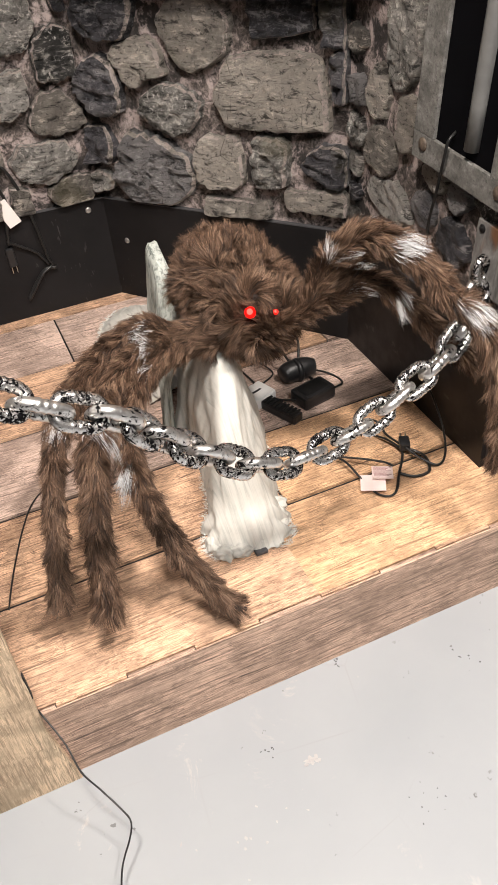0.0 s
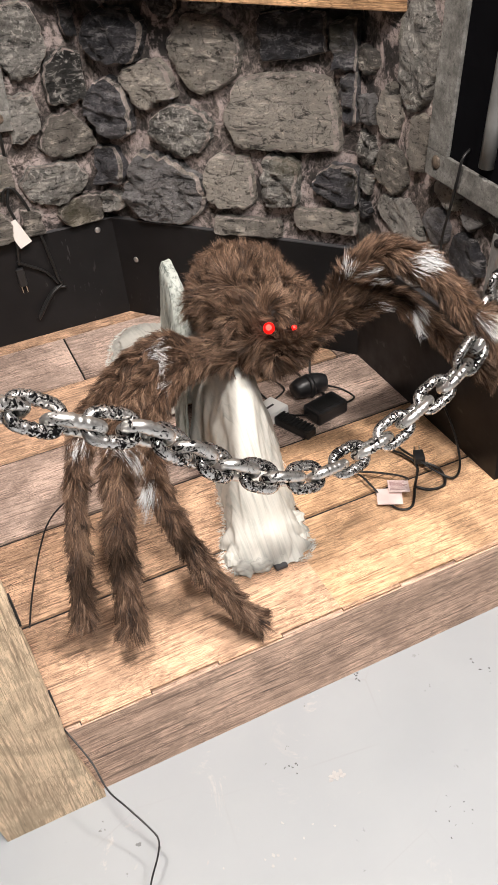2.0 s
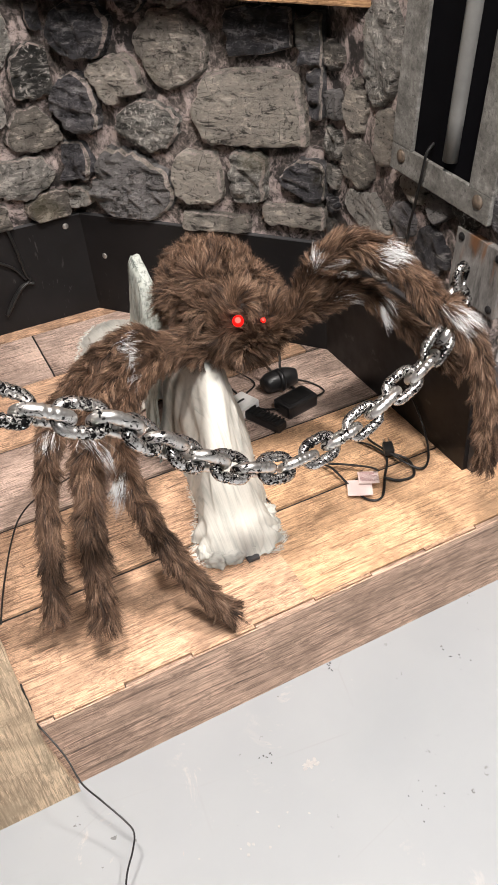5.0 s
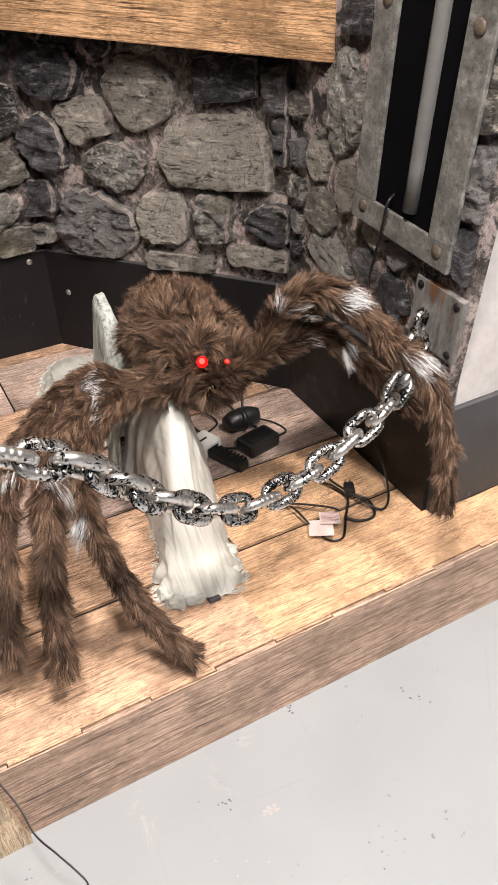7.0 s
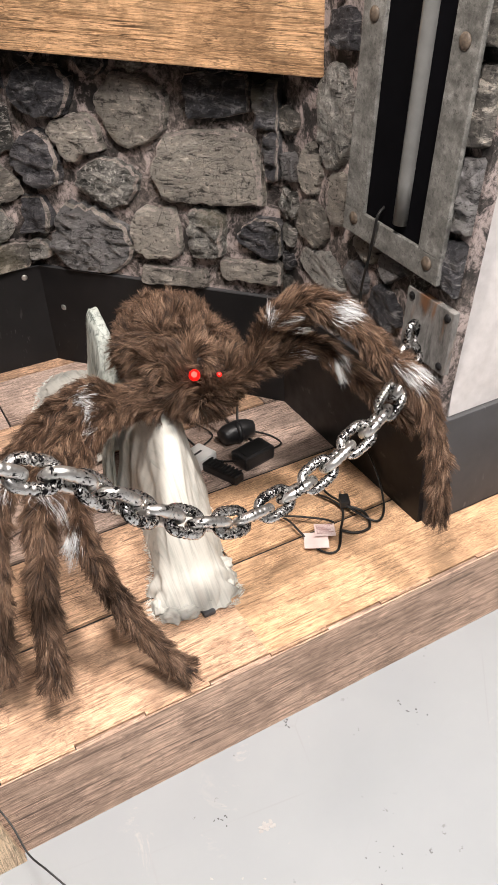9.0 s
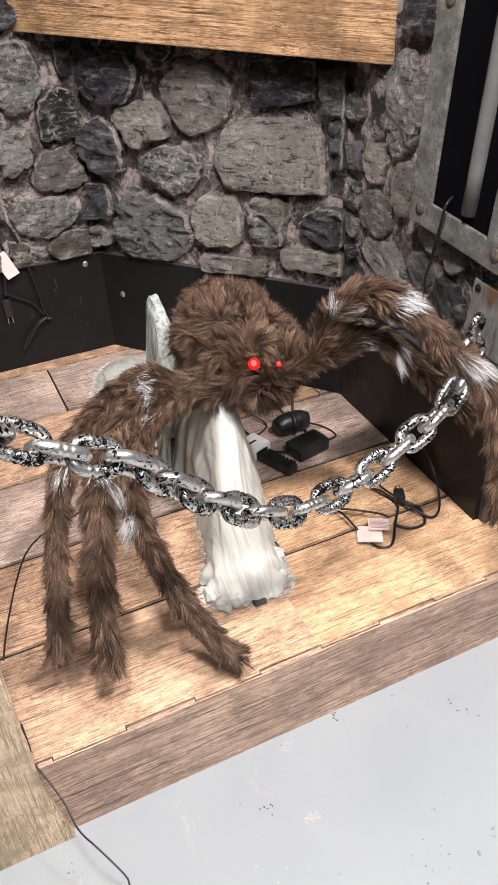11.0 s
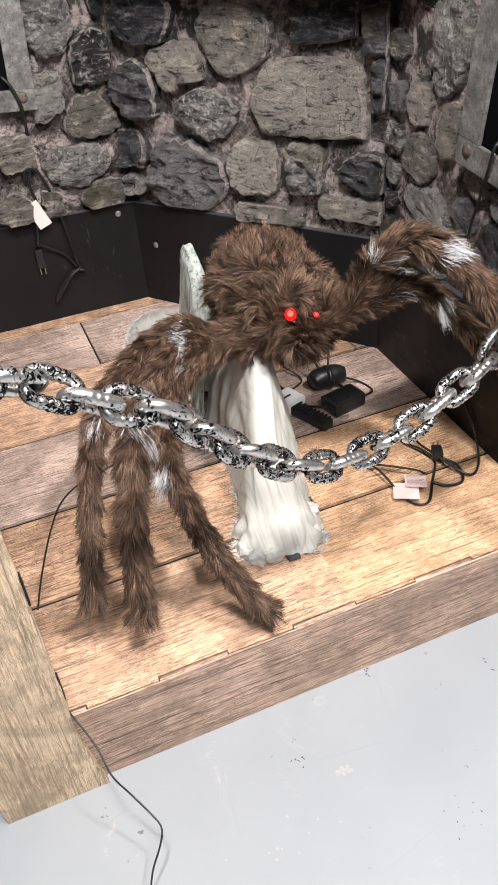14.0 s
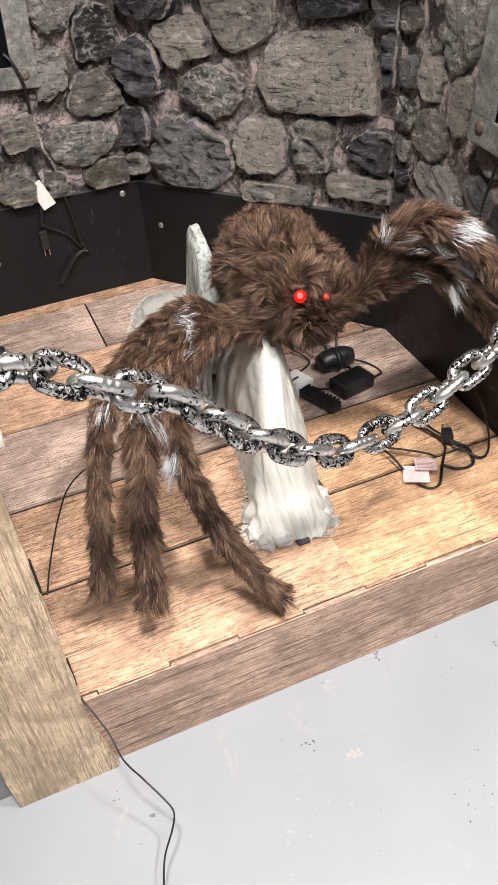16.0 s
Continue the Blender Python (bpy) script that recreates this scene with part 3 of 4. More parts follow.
def post_bm():
    """An upright board whose foot flares."""
    bm = bmesh.new()
    edge = [(z, 0.004 + 0.004 * noise.noise((0, 3.1, z * 9)) + (0.024 * max(0, 1 - z / 0.19) ** 1.2), -0.142 - 0.006 * noise.noise((2, 0, z * 7))) for z in np.linspace(GZ, 2.2, 56)]
    front = [[bm.verts.new((r, -0.027, z)), bm.verts.new((l, -0.027, z))] for z, r, l in edge]
    back = [[bm.verts.new((r, -0.0145, z)), bm.verts.new((l, -0.0145, z))] for z, r, l in edge]
    for i in range(len(edge) - 1):
        bm.faces.new((front[i][0], front[i + 1][0], front[i + 1][1], front[i][1]))
        bm.faces.new((back[i][0], back[i][1], back[i + 1][1], back[i + 1][0]))
        bm.faces.new((front[i][0], back[i][0], back[i + 1][0], front[i + 1][0]))
        bm.faces.new((front[i][1], front[i + 1][1], back[i + 1][1], back[i][1]))
    bm.faces.new((front[0][0], front[0][1], back[0][1], back[0][0]))
    bm.faces.new((front[-1][0], back[-1][0], back[-1][1], front[-1][1]))
    return bm


post = thing("post", (0, 0, 0), "pale wood grain upright post standing on the concrete", "post")
part("board", post_bm(), M_POST, post)
for z in (0.265, 0.475, 0.68, 0.9):
    part("slot", box_bm(0.0005, 0.0065, -0.0265, -0.016, z, z + 0.055), M_GROOVE, post, "dark joint slot")

# ---- chain ----
def link_bm(length=0.084, width=0.054, r=0.0086):
    """One chain link in the x-z plane, with moulded rings on its straight sides."""
    bm = bmesh.new()
    sides = 12
    half, rad = length / 2 - width / 2, width / 2 - r
    path = [(half + rad * math.cos(a), rad * math.sin(a), 0) for a in np.linspace(-math.pi / 2, math.pi / 2, 13)]
    path += [(x, rad, 1) for x in np.linspace(half, -half, 13)[1:-1]]
    path += [(-half + rad * math.cos(a), rad * math.sin(a), 0) for a in np.linspace(math.pi / 2, 1.5 * math.pi, 13)]
    path += [(x, -rad, 1) for x in np.linspace(-half, half, 13)[1:-1]]
    n = len(path)
    rings = []
    for i, (x, z, straight) in enumerate(path):
        out = Vector((0, 0, math.copysign(1, z))) if straight else Vector((x - math.copysign(half, x), 0, z)).normalized()
        swell = r * (1 + 0.08 * noise.noise((x * 90, z * 90, 1.7)))
        if straight and i % 4 == 2:
            swell *= 1.13
        rings.append([bm.verts.new(Vector((x, 0, z)) + swell * (math.cos(a) * out + math.sin(a) * Vector((0, 1, 0)))) for a in np.linspace(0, 2 * math.pi, sides, endpoint=False)])
    for i in range(n):
        p, q = rings[i], rings[(i + 1) % n]
        for k in range(sides):
            bm.faces.new((p[k], p[(k + 1) % sides], q[(k + 1) % sides], q[k]))
    return bm


CHAIN = [(-0.076, 0.036, 0.865), (0.023, -0.003, 0.808), (0.091, 0.012, 0.768), (0.145, 0.009, 0.729), (0.189, 0.011, 0.707), (0.237, 0.014, 0.673), (0.305, 0.036, 0.592),
         (0.366, 0.053, 0.53), (0.432, 0.06, 0.482), (0.511, 0.077, 0.447), (0.585, 0.092, 0.444), (0.659, 0.102, 0.456), (0.737, 0.115, 0.484),
         (0.801, 0.124, 0.509), (0.855, 0.142, 0.539), (0.862, 0.155, 0.536), (0.903, 0.172, 0.563), (0.918, 0.183, 0.594)]
part("ring_link", link_bm(0.07, 0.046, 0.0075), M_CHAIN, plate, "etched silver link", True, Matrix.Translation((-0.030, 0.015, -0.012)) @ Matrix.Rotation(radians(25), 4, "Z") @ Matrix.Rotation(radians(62), 4, "Y"))
chain = thing("chain", (0, 0, 0), "thick antiqued silver chain slung across the display", "chain")
link_meshes = [mesh_from(link_bm(), "link", M_CHAIN, True), mesh_from(link_bm(), "link", M_CHAINSMOOTH, True)]
pts = spline(CHAIN, 400)
total = float(np.linalg.norm(np.diff(pts, axis=0), axis=1).sum())
count = round(total / 0.0495)
c = spline(CHAIN, count * 10 + 1)
for i in range(count):
    at = Vector(c[i * 10 + 5])
    d = Vector(c[i * 10 + 9] - c[i * 10 + 1]).normalized()
    q = d.to_track_quat("X", "Z").to_matrix().to_4x4()
    ob = new("link", link_meshes[i % 2])
    ob.parent = chain
    ob.matrix_basis = Matrix.Translation(at) @ q @ Matrix.Rotation(radians((46 if i % 2 else -44) + random.uniform(-5, 5)), 4, "X")


# ---- the spider ----
def blades(name, roots, ways, lengths, widths, mat, parent, droop=0.25, label="", lock=22, gather=0.6):
    """Hair: a tapered, bent blade of three triangles at each root, its tips drawn together in locks."""
    n = len(roots)
    rng = np.random.default_rng(len(roots) + 7)
    ways = ways / (np.linalg.norm(ways, axis=1)[:, None] + 1e-9)
    side = np.cross(ways, rng.normal(size=(n, 3)))
    side /= np.linalg.norm(side, axis=1)[:, None] + 1e-9
    L, W = lengths[:, None], widths[:, None]
    mid = roots + ways * L * 0.5 + rng.normal(size=(n, 3)) * L * 0.04
    tip = roots + ways * L + rng.normal(size=(n, 3)) * L * 0.10 + np.array([0, 0, -1.0]) * L * droop
    guides = rng.choice(n, max(1, n // lock), replace=False)
    tree = KDTree(len(guides))
    for k, g in enumerate(guides):
        tree.insert(roots[g], k)
    tree.balance()
    own = np.array([tree.find(r)[1] for r in roots])
    g = guides[own]
    pull = gather * rng.uniform(0.5, 1.2, (n, 1))
    tip = tip + (tip[g] - tip) * pull
    mid = mid + (mid[g] - mid) * pull * 0.45
    v = np.stack([roots - side * W, roots + side * W, mid - side * W * 0.75, mid + side * W * 0.75, tip], 1).reshape(-1, 3)
    i = np.arange(n)[:, None] * 5
    faces = np.concatenate([i + [0, 1, 3], i + [0, 3, 2], i + [2, 3, 4]], 0)
    me = bpy.data.meshes.new(name)
    me.from_pydata(v.tolist(), [], faces.tolist())
    me.materials.append(mat)
    tone = np.clip(rng.uniform(0, 1, len(guides))[own] * 0.5 + rng.uniform(0, 1, n) * 0.5, 0, 1)
    me.attributes.new("tone", "FLOAT", "POINT").data.foreach_set("value", np.repeat(tone, 5).astype(np.float32))
    ob = new(name, me)
    ob.parent = parent
    ob["kind"] = "stuff"
    if label:
        ob["label"] = label
    return ob


def tangent(v, out):
    return v - (v * out).sum(1)[:, None] * out


def locks(p, seed, size=45):
    """A field of directions that changes from lock to lock."""
    off = Vector((seed * 3.7, 0, 0))
    return np.array([tuple(noise.noise_vector(Vector(q) * size + off)) for q in p])


def leg(points, radii, parent, tufts, seed, label=""):
    """A furry jointed leg along a curve, with white tufts at shares of its length."""
    rng = np.random.default_rng(seed)
    core = part("leg", tube_bm(points, [r * 0.62 for r in radii], 60, 12), M_SKIN, parent, label, True)
    full = spline(np.column_stack([points, radii]), 300)
    c, r = full[:, :3], full[:, 3]
    t = np.gradient(c, axis=0)
    t /= np.linalg.norm(t, axis=1)[:, None]
    length = np.linalg.norm(np.diff(c, axis=0), axis=1).sum()

    def roots(idx, n):
        rnd = rng.normal(size=(n, 3))
        out = rnd - (rnd * t[idx]).sum(1)[:, None] * t[idx]
        out /= np.linalg.norm(out, axis=1)[:, None] + 1e-9
        return c[idx] + out * r[idx][:, None] * 0.58, out

    n = int(52000 * length)
    idx = rng.integers(0, 300, n)
    p, out = roots(idx, n)
    blades("fur", p, t[idx] * 1.0 + out * rng.uniform(0.25, 0.7, n)[:, None] + tangent(locks(p, seed), out) * 1.1, rng.uniform(0.014, 0.033, n) * (0.8 + r[idx] * 13), rng.uniform(0.0003, 0.0006, n), M_FUR, core, 0.12, "shaggy brown fur")
    for share, spread, amount in tufts:
        n = amount
        idx = np.clip((rng.normal(share, spread * 0.6, n * 3) * 299).astype(int), 0, 299)
        p, out = roots(idx, n * 3)
        face = rng.normal(size=3) * 0.5 + np.array([-0.2, -0.9, 0.3])
        good = np.argsort(-(out @ face) + rng.normal(size=n * 3) * 0.3)[:n]
        idx, p, out = idx[good], p[good], out[good]
        blades("tuft", p, t[idx] + out * rng.uniform(0.15, 0.55, n)[:, None] + tangent(locks(p, seed, 24), out) * 1.3, rng.uniform(0.030, 0.068, n), rng.uniform(0.00025, 0.0005, n), M_WHITEFUR, core, 0.12, "long white hair tuft", 30, 0.75)
    return core


spider = thing("spider_prop", (0.56, 0.46, 0.56), "shaggy brown toy spider with glowing red eyes", "spider prop")
S = Vector((0.56, 0.46, 0.56))


def rel(points):
    return [tuple(Vector(p) - S) for p in points]


def ball_bm(centres, seed):
    """One skin round a few ellipsoids: (centre, radii) given in turn."""
    bm = bmesh.new()
    for c, r in centres:
        got = bmesh.ops.create_icosphere(bm, subdivisions=4, radius=1)
        for v in got["verts"]:
            k = 1 + 0.05 * noise.noise(v.co * 2.3 + Vector((seed, 0, 0)))
            v.co = Vector((v.co.x * r[0] * k + c[0], v.co.y * r[1] * k + c[1], v.co.z * r[2] * k + c[2]))
    return bm


BODY = [((0.008, 0.045, 0.012), (0.094, 0.100, 0.082)), ((0.020, -0.058, -0.004), (0.086, 0.092, 0.080))]
body = part("body", ball_bm(BODY, 3), M_SKIN, spider, "round brown furry body and head", True)
rng = np.random.default_rng(11)
for (bc, br), n, back in ((BODY[0], 52000, (0.10, 0.75, 0.25)), (BODY[1], 40000, (0.05, 0.25, 0.25))):
    d = rng.normal(size=(n, 3))
    d /= np.linalg.norm(d, axis=1)[:, None]
    p = np.array(bc) + d * np.array(br)
    swirl = np.array([[noise.noise(Vector(q) * 26), noise.noise(Vector(q) * 26 + Vector((9, 0, 0))), noise.noise(Vector(q) * 26 + Vector((0, 9, 0)))] for q in p])
    back = np.array(back)
    flow = back - (d @ back)[:, None] * d
    keep = np.ones(n, bool)
    for e in ((0.540, 0.312, 0.595), (0.584, 0.302, 0.588)):
        keep &= np.linalg.norm(p - np.array(e) + np.array(S), axis=1) > 0.021
    blades("fur", p[keep], (d * 0.55 + flow * 0.8 + (swirl - (swirl * d).sum(1)[:, None] * d) * 1.7)[keep], rng.uniform(0.018, 0.044, n)[keep], rng.uniform(0.0003, 0.0006, n)[keep], M_FUR, body, 0.2, "shaggy brown fur")


def eye(at, r):
    bm = bmesh.new()
    bmesh.ops.create_uvsphere(bm, u_segments=16, v_segments=10, radius=r)
    e = part("eye", bm, M_EYE, spider, "glowing red eye", True, Matrix.Translation(at))
    bm = bmesh.new()
    bmesh.ops.create_uvsphere(bm, u_segments=12, v_segments=8, radius=r * 0.55)
    part("bulb", bm, M_EYECORE, e, "bright bulb core", True, Matrix.Translation((-0.28 * r, -0.55 * r, 0.5 * r)))


eye(Vector((0.540, 0.312, 0.595)) - S, 0.0102)
eye(Vector((0.584, 0.302, 0.588)) - S, 0.0048)

LEG_L1 = [(0.50, 0.40, 0.535), (0.424, 0.41, 0.535), (0.368, 0.415, 0.562), (0.286, 0.381, 0.55), (0.204, 0.309, 0.528), (0.147, 0.233, 0.483), (0.112, 0.164, 0.381), (0.083, 0.114, 0.288)]
LEG_L2 = [(0.50, 0.39, 0.52), (0.418, 0.401, 0.517), (0.349, 0.385, 0.538), (0.27, 0.318, 0.52), (0.211, 0.21, 0.495), (0.176, 0.126, 0.405), (0.16, 0.084, 0.335), (0.15, 0.060, 0.285)]
LEG_L3 = [(0.50, 0.38, 0.52), (0.428, 0.398, 0.516), (0.358, 0.364, 0.509), (0.289, 0.288, 0.483), (0.266, 0.198, 0.442), (0.278, 0.104, 0.371), (0.31, 0.048, 0.298), (0.348, 0.006, 0.242)]
LEG_R1 = [(0.57, 0.33, 0.555), (0.619, 0.292, 0.575), (0.658, 0.280, 0.630), (0.690, 0.268, 0.690), (0.735, 0.245, 0.712), (0.776, 0.185, 0.688), (0.797, 0.102, 0.648), (0.826, 0.053, 0.612), (0.836, 0.008, 0.53), (0.830, -0.022, 0.44), (0.826, -0.03, 0.385)]
LEG_R2 = [(0.58, 0.36, 0.55), (0.634, 0.323, 0.561), (0.707, 0.331, 0.596), (0.79, 0.334, 0.640), (0.85, 0.31, 0.642), (0.885, 0.253, 0.595), (0.90, 0.19, 0.535), (0.905, 0.13, 0.466)]
LEG_R3 = [(0.58, 0.34, 0.54), (0.633, 0.321, 0.557), (0.706, 0.3, 0.586), (0.767, 0.279, 0.605), (0.808, 0.228, 0.572), (0.836, 0.175, 0.530), (0.873, 0.119, 0.490)]
leg(rel(LEG_L1), [0.030, 0.030, 0.031, 0.032, 0.026, 0.019, 0.017, 0.020], spider, [(0.20, 0.02, 150), (0.56, 0.015, 80)], 1)
leg(rel(LEG_L2), [0.030, 0.030, 0.031, 0.032, 0.028, 0.024, 0.023, 0.028], spider, [(0.22, 0.02, 150), (0.55, 0.015, 90)], 2)
leg(rel(LEG_L3), [0.030, 0.030, 0.030, 0.028, 0.021, 0.020, 0.019, 0.018], spider, [(0.24, 0.02, 120), (0.55, 0.02, 200)], 3)
leg(rel(LEG_R1), [0.019, 0.021, 0.025, 0.030, 0.030, 0.026, 0.022, 0.022, 0.020, 0.019, 0.016], spider, [(0.24, 0.015, 110), (0.42, 0.02, 190), (0.62, 0.02, 260)], 4)
leg(rel(LEG_R2), [0.017, 0.019, 0.022, 0.025, 0.025, 0.022, 0.020, 0.018], spider, [(0.34, 0.015, 80), (0.52, 0.02, 220)], 5)
leg(rel(LEG_R3), [0.017, 0.019, 0.022, 0.024, 0.022, 0.020, 0.018], spider, [(0.36, 0.015, 80), (0.58, 0.02, 180)], 6)

# ---- gauze-covered stand ----
stand = thing("draped_stand", (0.45, 0.6, H), "white gauze and cotton draped over the spider's stand", "draped stand")
SO = Vector((0.45, 0.6, H))


def drape_bm(rows, folds, seed, power=1.9, n=90, m=48):
    """Cloth over a ridge: rows of (x, y) of the ridge, its height and the half widths to its two sides at the floor."""
    full = spline(rows, n)
    bm = bmesh.new()
    grid = []
    for i in range(n):
        x, y, h, wl, wr = full[i]
        a = full[min(i + 1, n - 1)][:2] - full[max(i - 1, 0)][:2]
        a = a / (np.linalg.norm(a) + 1e-9)
        side = np.array([a[1], -a[0]])
        row = []
        for j in range(m):
            s = -1 + 2 * j / (m - 1)
            w = wl if s < 0 else wr
            k = abs(s)
            drop = 1 - k ** power
            fold = folds * noise.noise((i * 0.035, s * 5.5 + seed, 0)) + folds * 0.35 * noise.noise((i * 0.06, s * 13 + seed, 3))
            off = math.copysign(w * k ** 0.95, s) + fold * (0.25 + 0.6 * k)
            edge = 0.022 * noise.noise((i * 0.25, s + seed, 5)) * k ** 3
            p = np.array([x, y]) + side * (off + edge)
            z = max(0.003 + 0.012 * abs(noise.noise((i * 0.3, s * 9, seed))), h * drop + fold * 0.45 * (1 - k))
            row.append(bm.verts.new((p[0] - SO.x, p[1] - SO.y, z)))
        grid.append(row)
    for p, q in zip(grid, grid[1:]):
        for j in range(m - 1):
            bm.faces.new((p[j], p[j + 1], q[j + 1], q[j]))
    return bm


FRONT = [(0.428, 0.140, 0.010, 0.055, 0.06), (0.433, 0.165, 0.040, 0.072, 0.090), (0.444, 0.22, 0.115, 0.070, 0.088), (0.462, 0.28, 0.20, 0.058, 0.078), (0.49, 0.36, 0.275, 0.065, 0.078), (0.515, 0.45, 0.30, 0.08, 0.08), (0.52, 0.55, 0.30, 0.09, 0.09)]
REAR = [(0.50, 0.50, 0.25, 0.10, 0.07), (0.49, 0.60, 0.29, 0.075, 0.05), (0.488, 0.665, 0.355, 0.034, 0.032), (0.488, 0.70, 0.372, 0.030, 0.03), (0.490, 0.735, 0.365, 0.028, 0.03), (0.492, 0.755, 0.16, 0.06, 0.06)]
PILE = [(0.49, 0.70, 0.02, 0.08, 0.06), (0.48, 0.78, 0.10, 0.12, 0.09), (0.475, 0.88, 0.085, 0.12, 0.10), (0.475, 0.98, 0.06, 0.11, 0.09), (0.49, 1.08, 0.045, 0.09, 0.08), (0.515, 1.17, 0.012, 0.05, 0.05)]
part("cotton_wool", drape_bm(PILE, 0.020, 8.0, 2.2), M_GAUZE, stand, "heaped white cotton wool", True)
cloth = part("gauze", drape_bm(FRONT, 0.013, 1.0), M_GAUZE, stand, "stringy white gauze", True)
part("rear_gauze", drape_bm(REAR, 0.012, 4.0, 4.5), M_GAUZEGREY, stand, "thin grey-green stretched gauze", True)
rng = np.random.default_rng(5)
for rows, n in ((FRONT, 900), (PILE, 1200)):
    f = spline(rows, 200)
    idx = rng.integers(0, 200, n)
    s = np.sign(rng.normal(size=n))
    a = np.gradient(f[:, :2], axis=0)
    a /= np.linalg.norm(a, axis=1)[:, None]
    sd = np.stack([a[:, 1], -a[:, 0]], 1)[idx]
    k = rng.uniform(0.95, 1.05, n)
    w = np.where(s < 0, f[idx, 3], f[idx, 4])
    xy = f[idx, :2] + sd * (s * w * k ** 0.95)[:, None]
    z = np.full(n, 0.005)
    roots = np.column_stack([xy[:, 0] - SO.x, xy[:, 1] - SO.y, z])
    ways = np.column_stack([sd * s[:, None] * 0.5, 0.05 * np.ones(n)]) + rng.normal(size=(n, 3)) * np.array([0.5, 0.5, 0.15])
    ways[:, 2] = np.maximum(ways[:, 2], -0.02)
    blades("cotton_fringe", roots, ways, rng.uniform(0.008, 0.020, n), rng.uniform(0.0003, 0.0008, n), M_COTTON, stand, 0.05, "loose white cotton fibres")


def puff_bm(r, seed):
    """A flattened lump of teased cotton."""
    bm = bmesh.new()
    bmesh.ops.create_icosphere(bm, subdivisions=4, radius=1)
    for v in bm.verts:
        k = 1 + 0.42 * noise.noise(v.co * 1.9 + Vector((seed, 0, 0))) + 0.20 * noise.noise(v.co * 5.0 + Vector((0, seed, 0)))
        v.co = Vector((v.co.x * r * k, v.co.y * r * k, max(0.0, v.co.z * r * 0.62 * k + r * 0.35)))
    return bm


puffs = random.Random(8)
for x, y, r in ((0.384, 0.190, 0.022), (0.392, 0.165, 0.022), (0.418, 0.155, 0.022), (0.450, 0.160, 0.021), (0.482, 0.172, 0.022), (0.510, 0.196, 0.024), (0.522, 0.228, 0.022)):
    part("cotton_puff", puff_bm(r, puffs.uniform(0, 40)), M_GAUZE, stand, "ragged white cotton lump", True, Matrix.Translation((x - SO.x, y - SO.y, 0.001)) @ Matrix.Rotation(puffs.uniform(0, 6), 4, "Z"))
part("foot", box_bm(-0.012, 0.012, -0.472, -0.45, 0.001, 0.010, 0.003), M_BASEGREY, stand, "dark grey metal foot")

# ---- control box, adapters and cords ----
ctrl = thing("control_box", (0.735, 0.935, H), "black sheet metal control box leaning at the back", "control box")
cm = Matrix.Rotation(math.atan2(u.y, u.x), 4, "Z")
part("case", box_bm(-0.085, 0.085, -0.03, 0.05, 0.05, 0.175, 0.003), M_BOXBLACK, ctrl, m=cm)
part("foot", box_bm(-0.085, -0.02, -0.03, 0.05, 0.0, 0.05, 0.002), M_BOARD, ctrl, m=cm)
part("foot", box_bm(0.0, 0.085, -0.03, 0.05, 0.0, 0.05, 0.002), M_BOARD, ctrl, m=cm)
part("sticker", box_bm(0.035, 0.07, -0.0325, -0.0308, 0.022, 0.05), M_TAG, ctrl, "small pink paper sticker", m=cm)


def cable(points, r, label, sides=8, n=90, name="cable", flat=1.0):
    ob = part(name, tube_bm(points, r, n, sides, flat), M_CABLE, None, "", True)
    return tagged(ob, label, "cable")


G = H + 0.004
adapter = thing("power_adapter", (0.757, 0.515, H), "black plug-in power adapter lying on the planks", "power adapter")
am = Matrix.Rotation(radians(12), 4, "Z")
part("case", box_bm(-0.045, 0.045, -0.028, 0.03, 0.002, 0.036, 0.007), M_BLACKPL, adapter, smooth=False, m=am)
part("label_recess", box_bm(-0.033, 0.033, -0.018, 0.018, 0.0362, 0.037), M_CABLE, adapter, m=am)
for dx in (-0.008, 0.006):
    part("prong", box_bm(dx, dx + 0.002, 0.03, 0.046, 0.014, 0.021), M_BRASS, adapter, m=am)
part("strain_relief", tube_bm([(0.03, 0.032, 0.018), (0.036, 0.05, 0.018), (0.038, 0.06, 0.016)], [0.006, 0.004, 0.003], 10), M_CABLE, adapter, smooth=True, m=am)
socket = thing("plug_socket", (0.762, 0.605, H), "black round plug socket with two cords", "plug socket")
part("shell", tube_bm([(-0.04, 0, 0.026), (-0.02, 0.004, 0.028), (0.02, 0.004, 0.028), (0.045, 0, 0.026)], [0.020, 0.026, 0.026, 0.019], 18, 18), M_BLACKPL, socket, smooth=True)
part("collar", tube_bm([(-0.006, 0.0, 0.03), (0.0, 0.0, 0.03), (0.006, 0.0, 0.03)], [0.027, 0.0295, 0.027], 8, 18), M_BLACKPL, socket, smooth=True)
joiner = thing("cord_joiner", (0.668, 0.500, H), "ribbed black cord connector on the planks", "connector")
jm = Matrix.Rotation(radians(-68), 4, "Z")
part("grip", box_bm(-0.052, 0.052, -0.015, 0.015, 0.001, 0.024, 0.005), M_BLACKPL, joiner, m=jm)
for i in range(9):
    part("rib", box_bm(-0.046 + i * 0.0108, -0.041 + i * 0.0108, -0.0158, 0.0158, 0.0238, 0.0262), M_CABLE, joiner, m=jm)
block = thing("white_plug", (0.640, 0.575, H), "white plastic plug block half under the gauze", "plug")
part("case", box_bm(-0.035, 0.035, -0.03, 0.03, 0.001, 0.03, 0.005), M_WHITEPL, block, m=Matrix.Rotation(radians(20), 4, "Z"))
part("slot", box_bm(-0.012, 0.014, -0.003, 0.003, 0.0295, 0.0306), M_BLACKPL, block, m=Matrix.Rotation(radians(20), 4, "Z"))
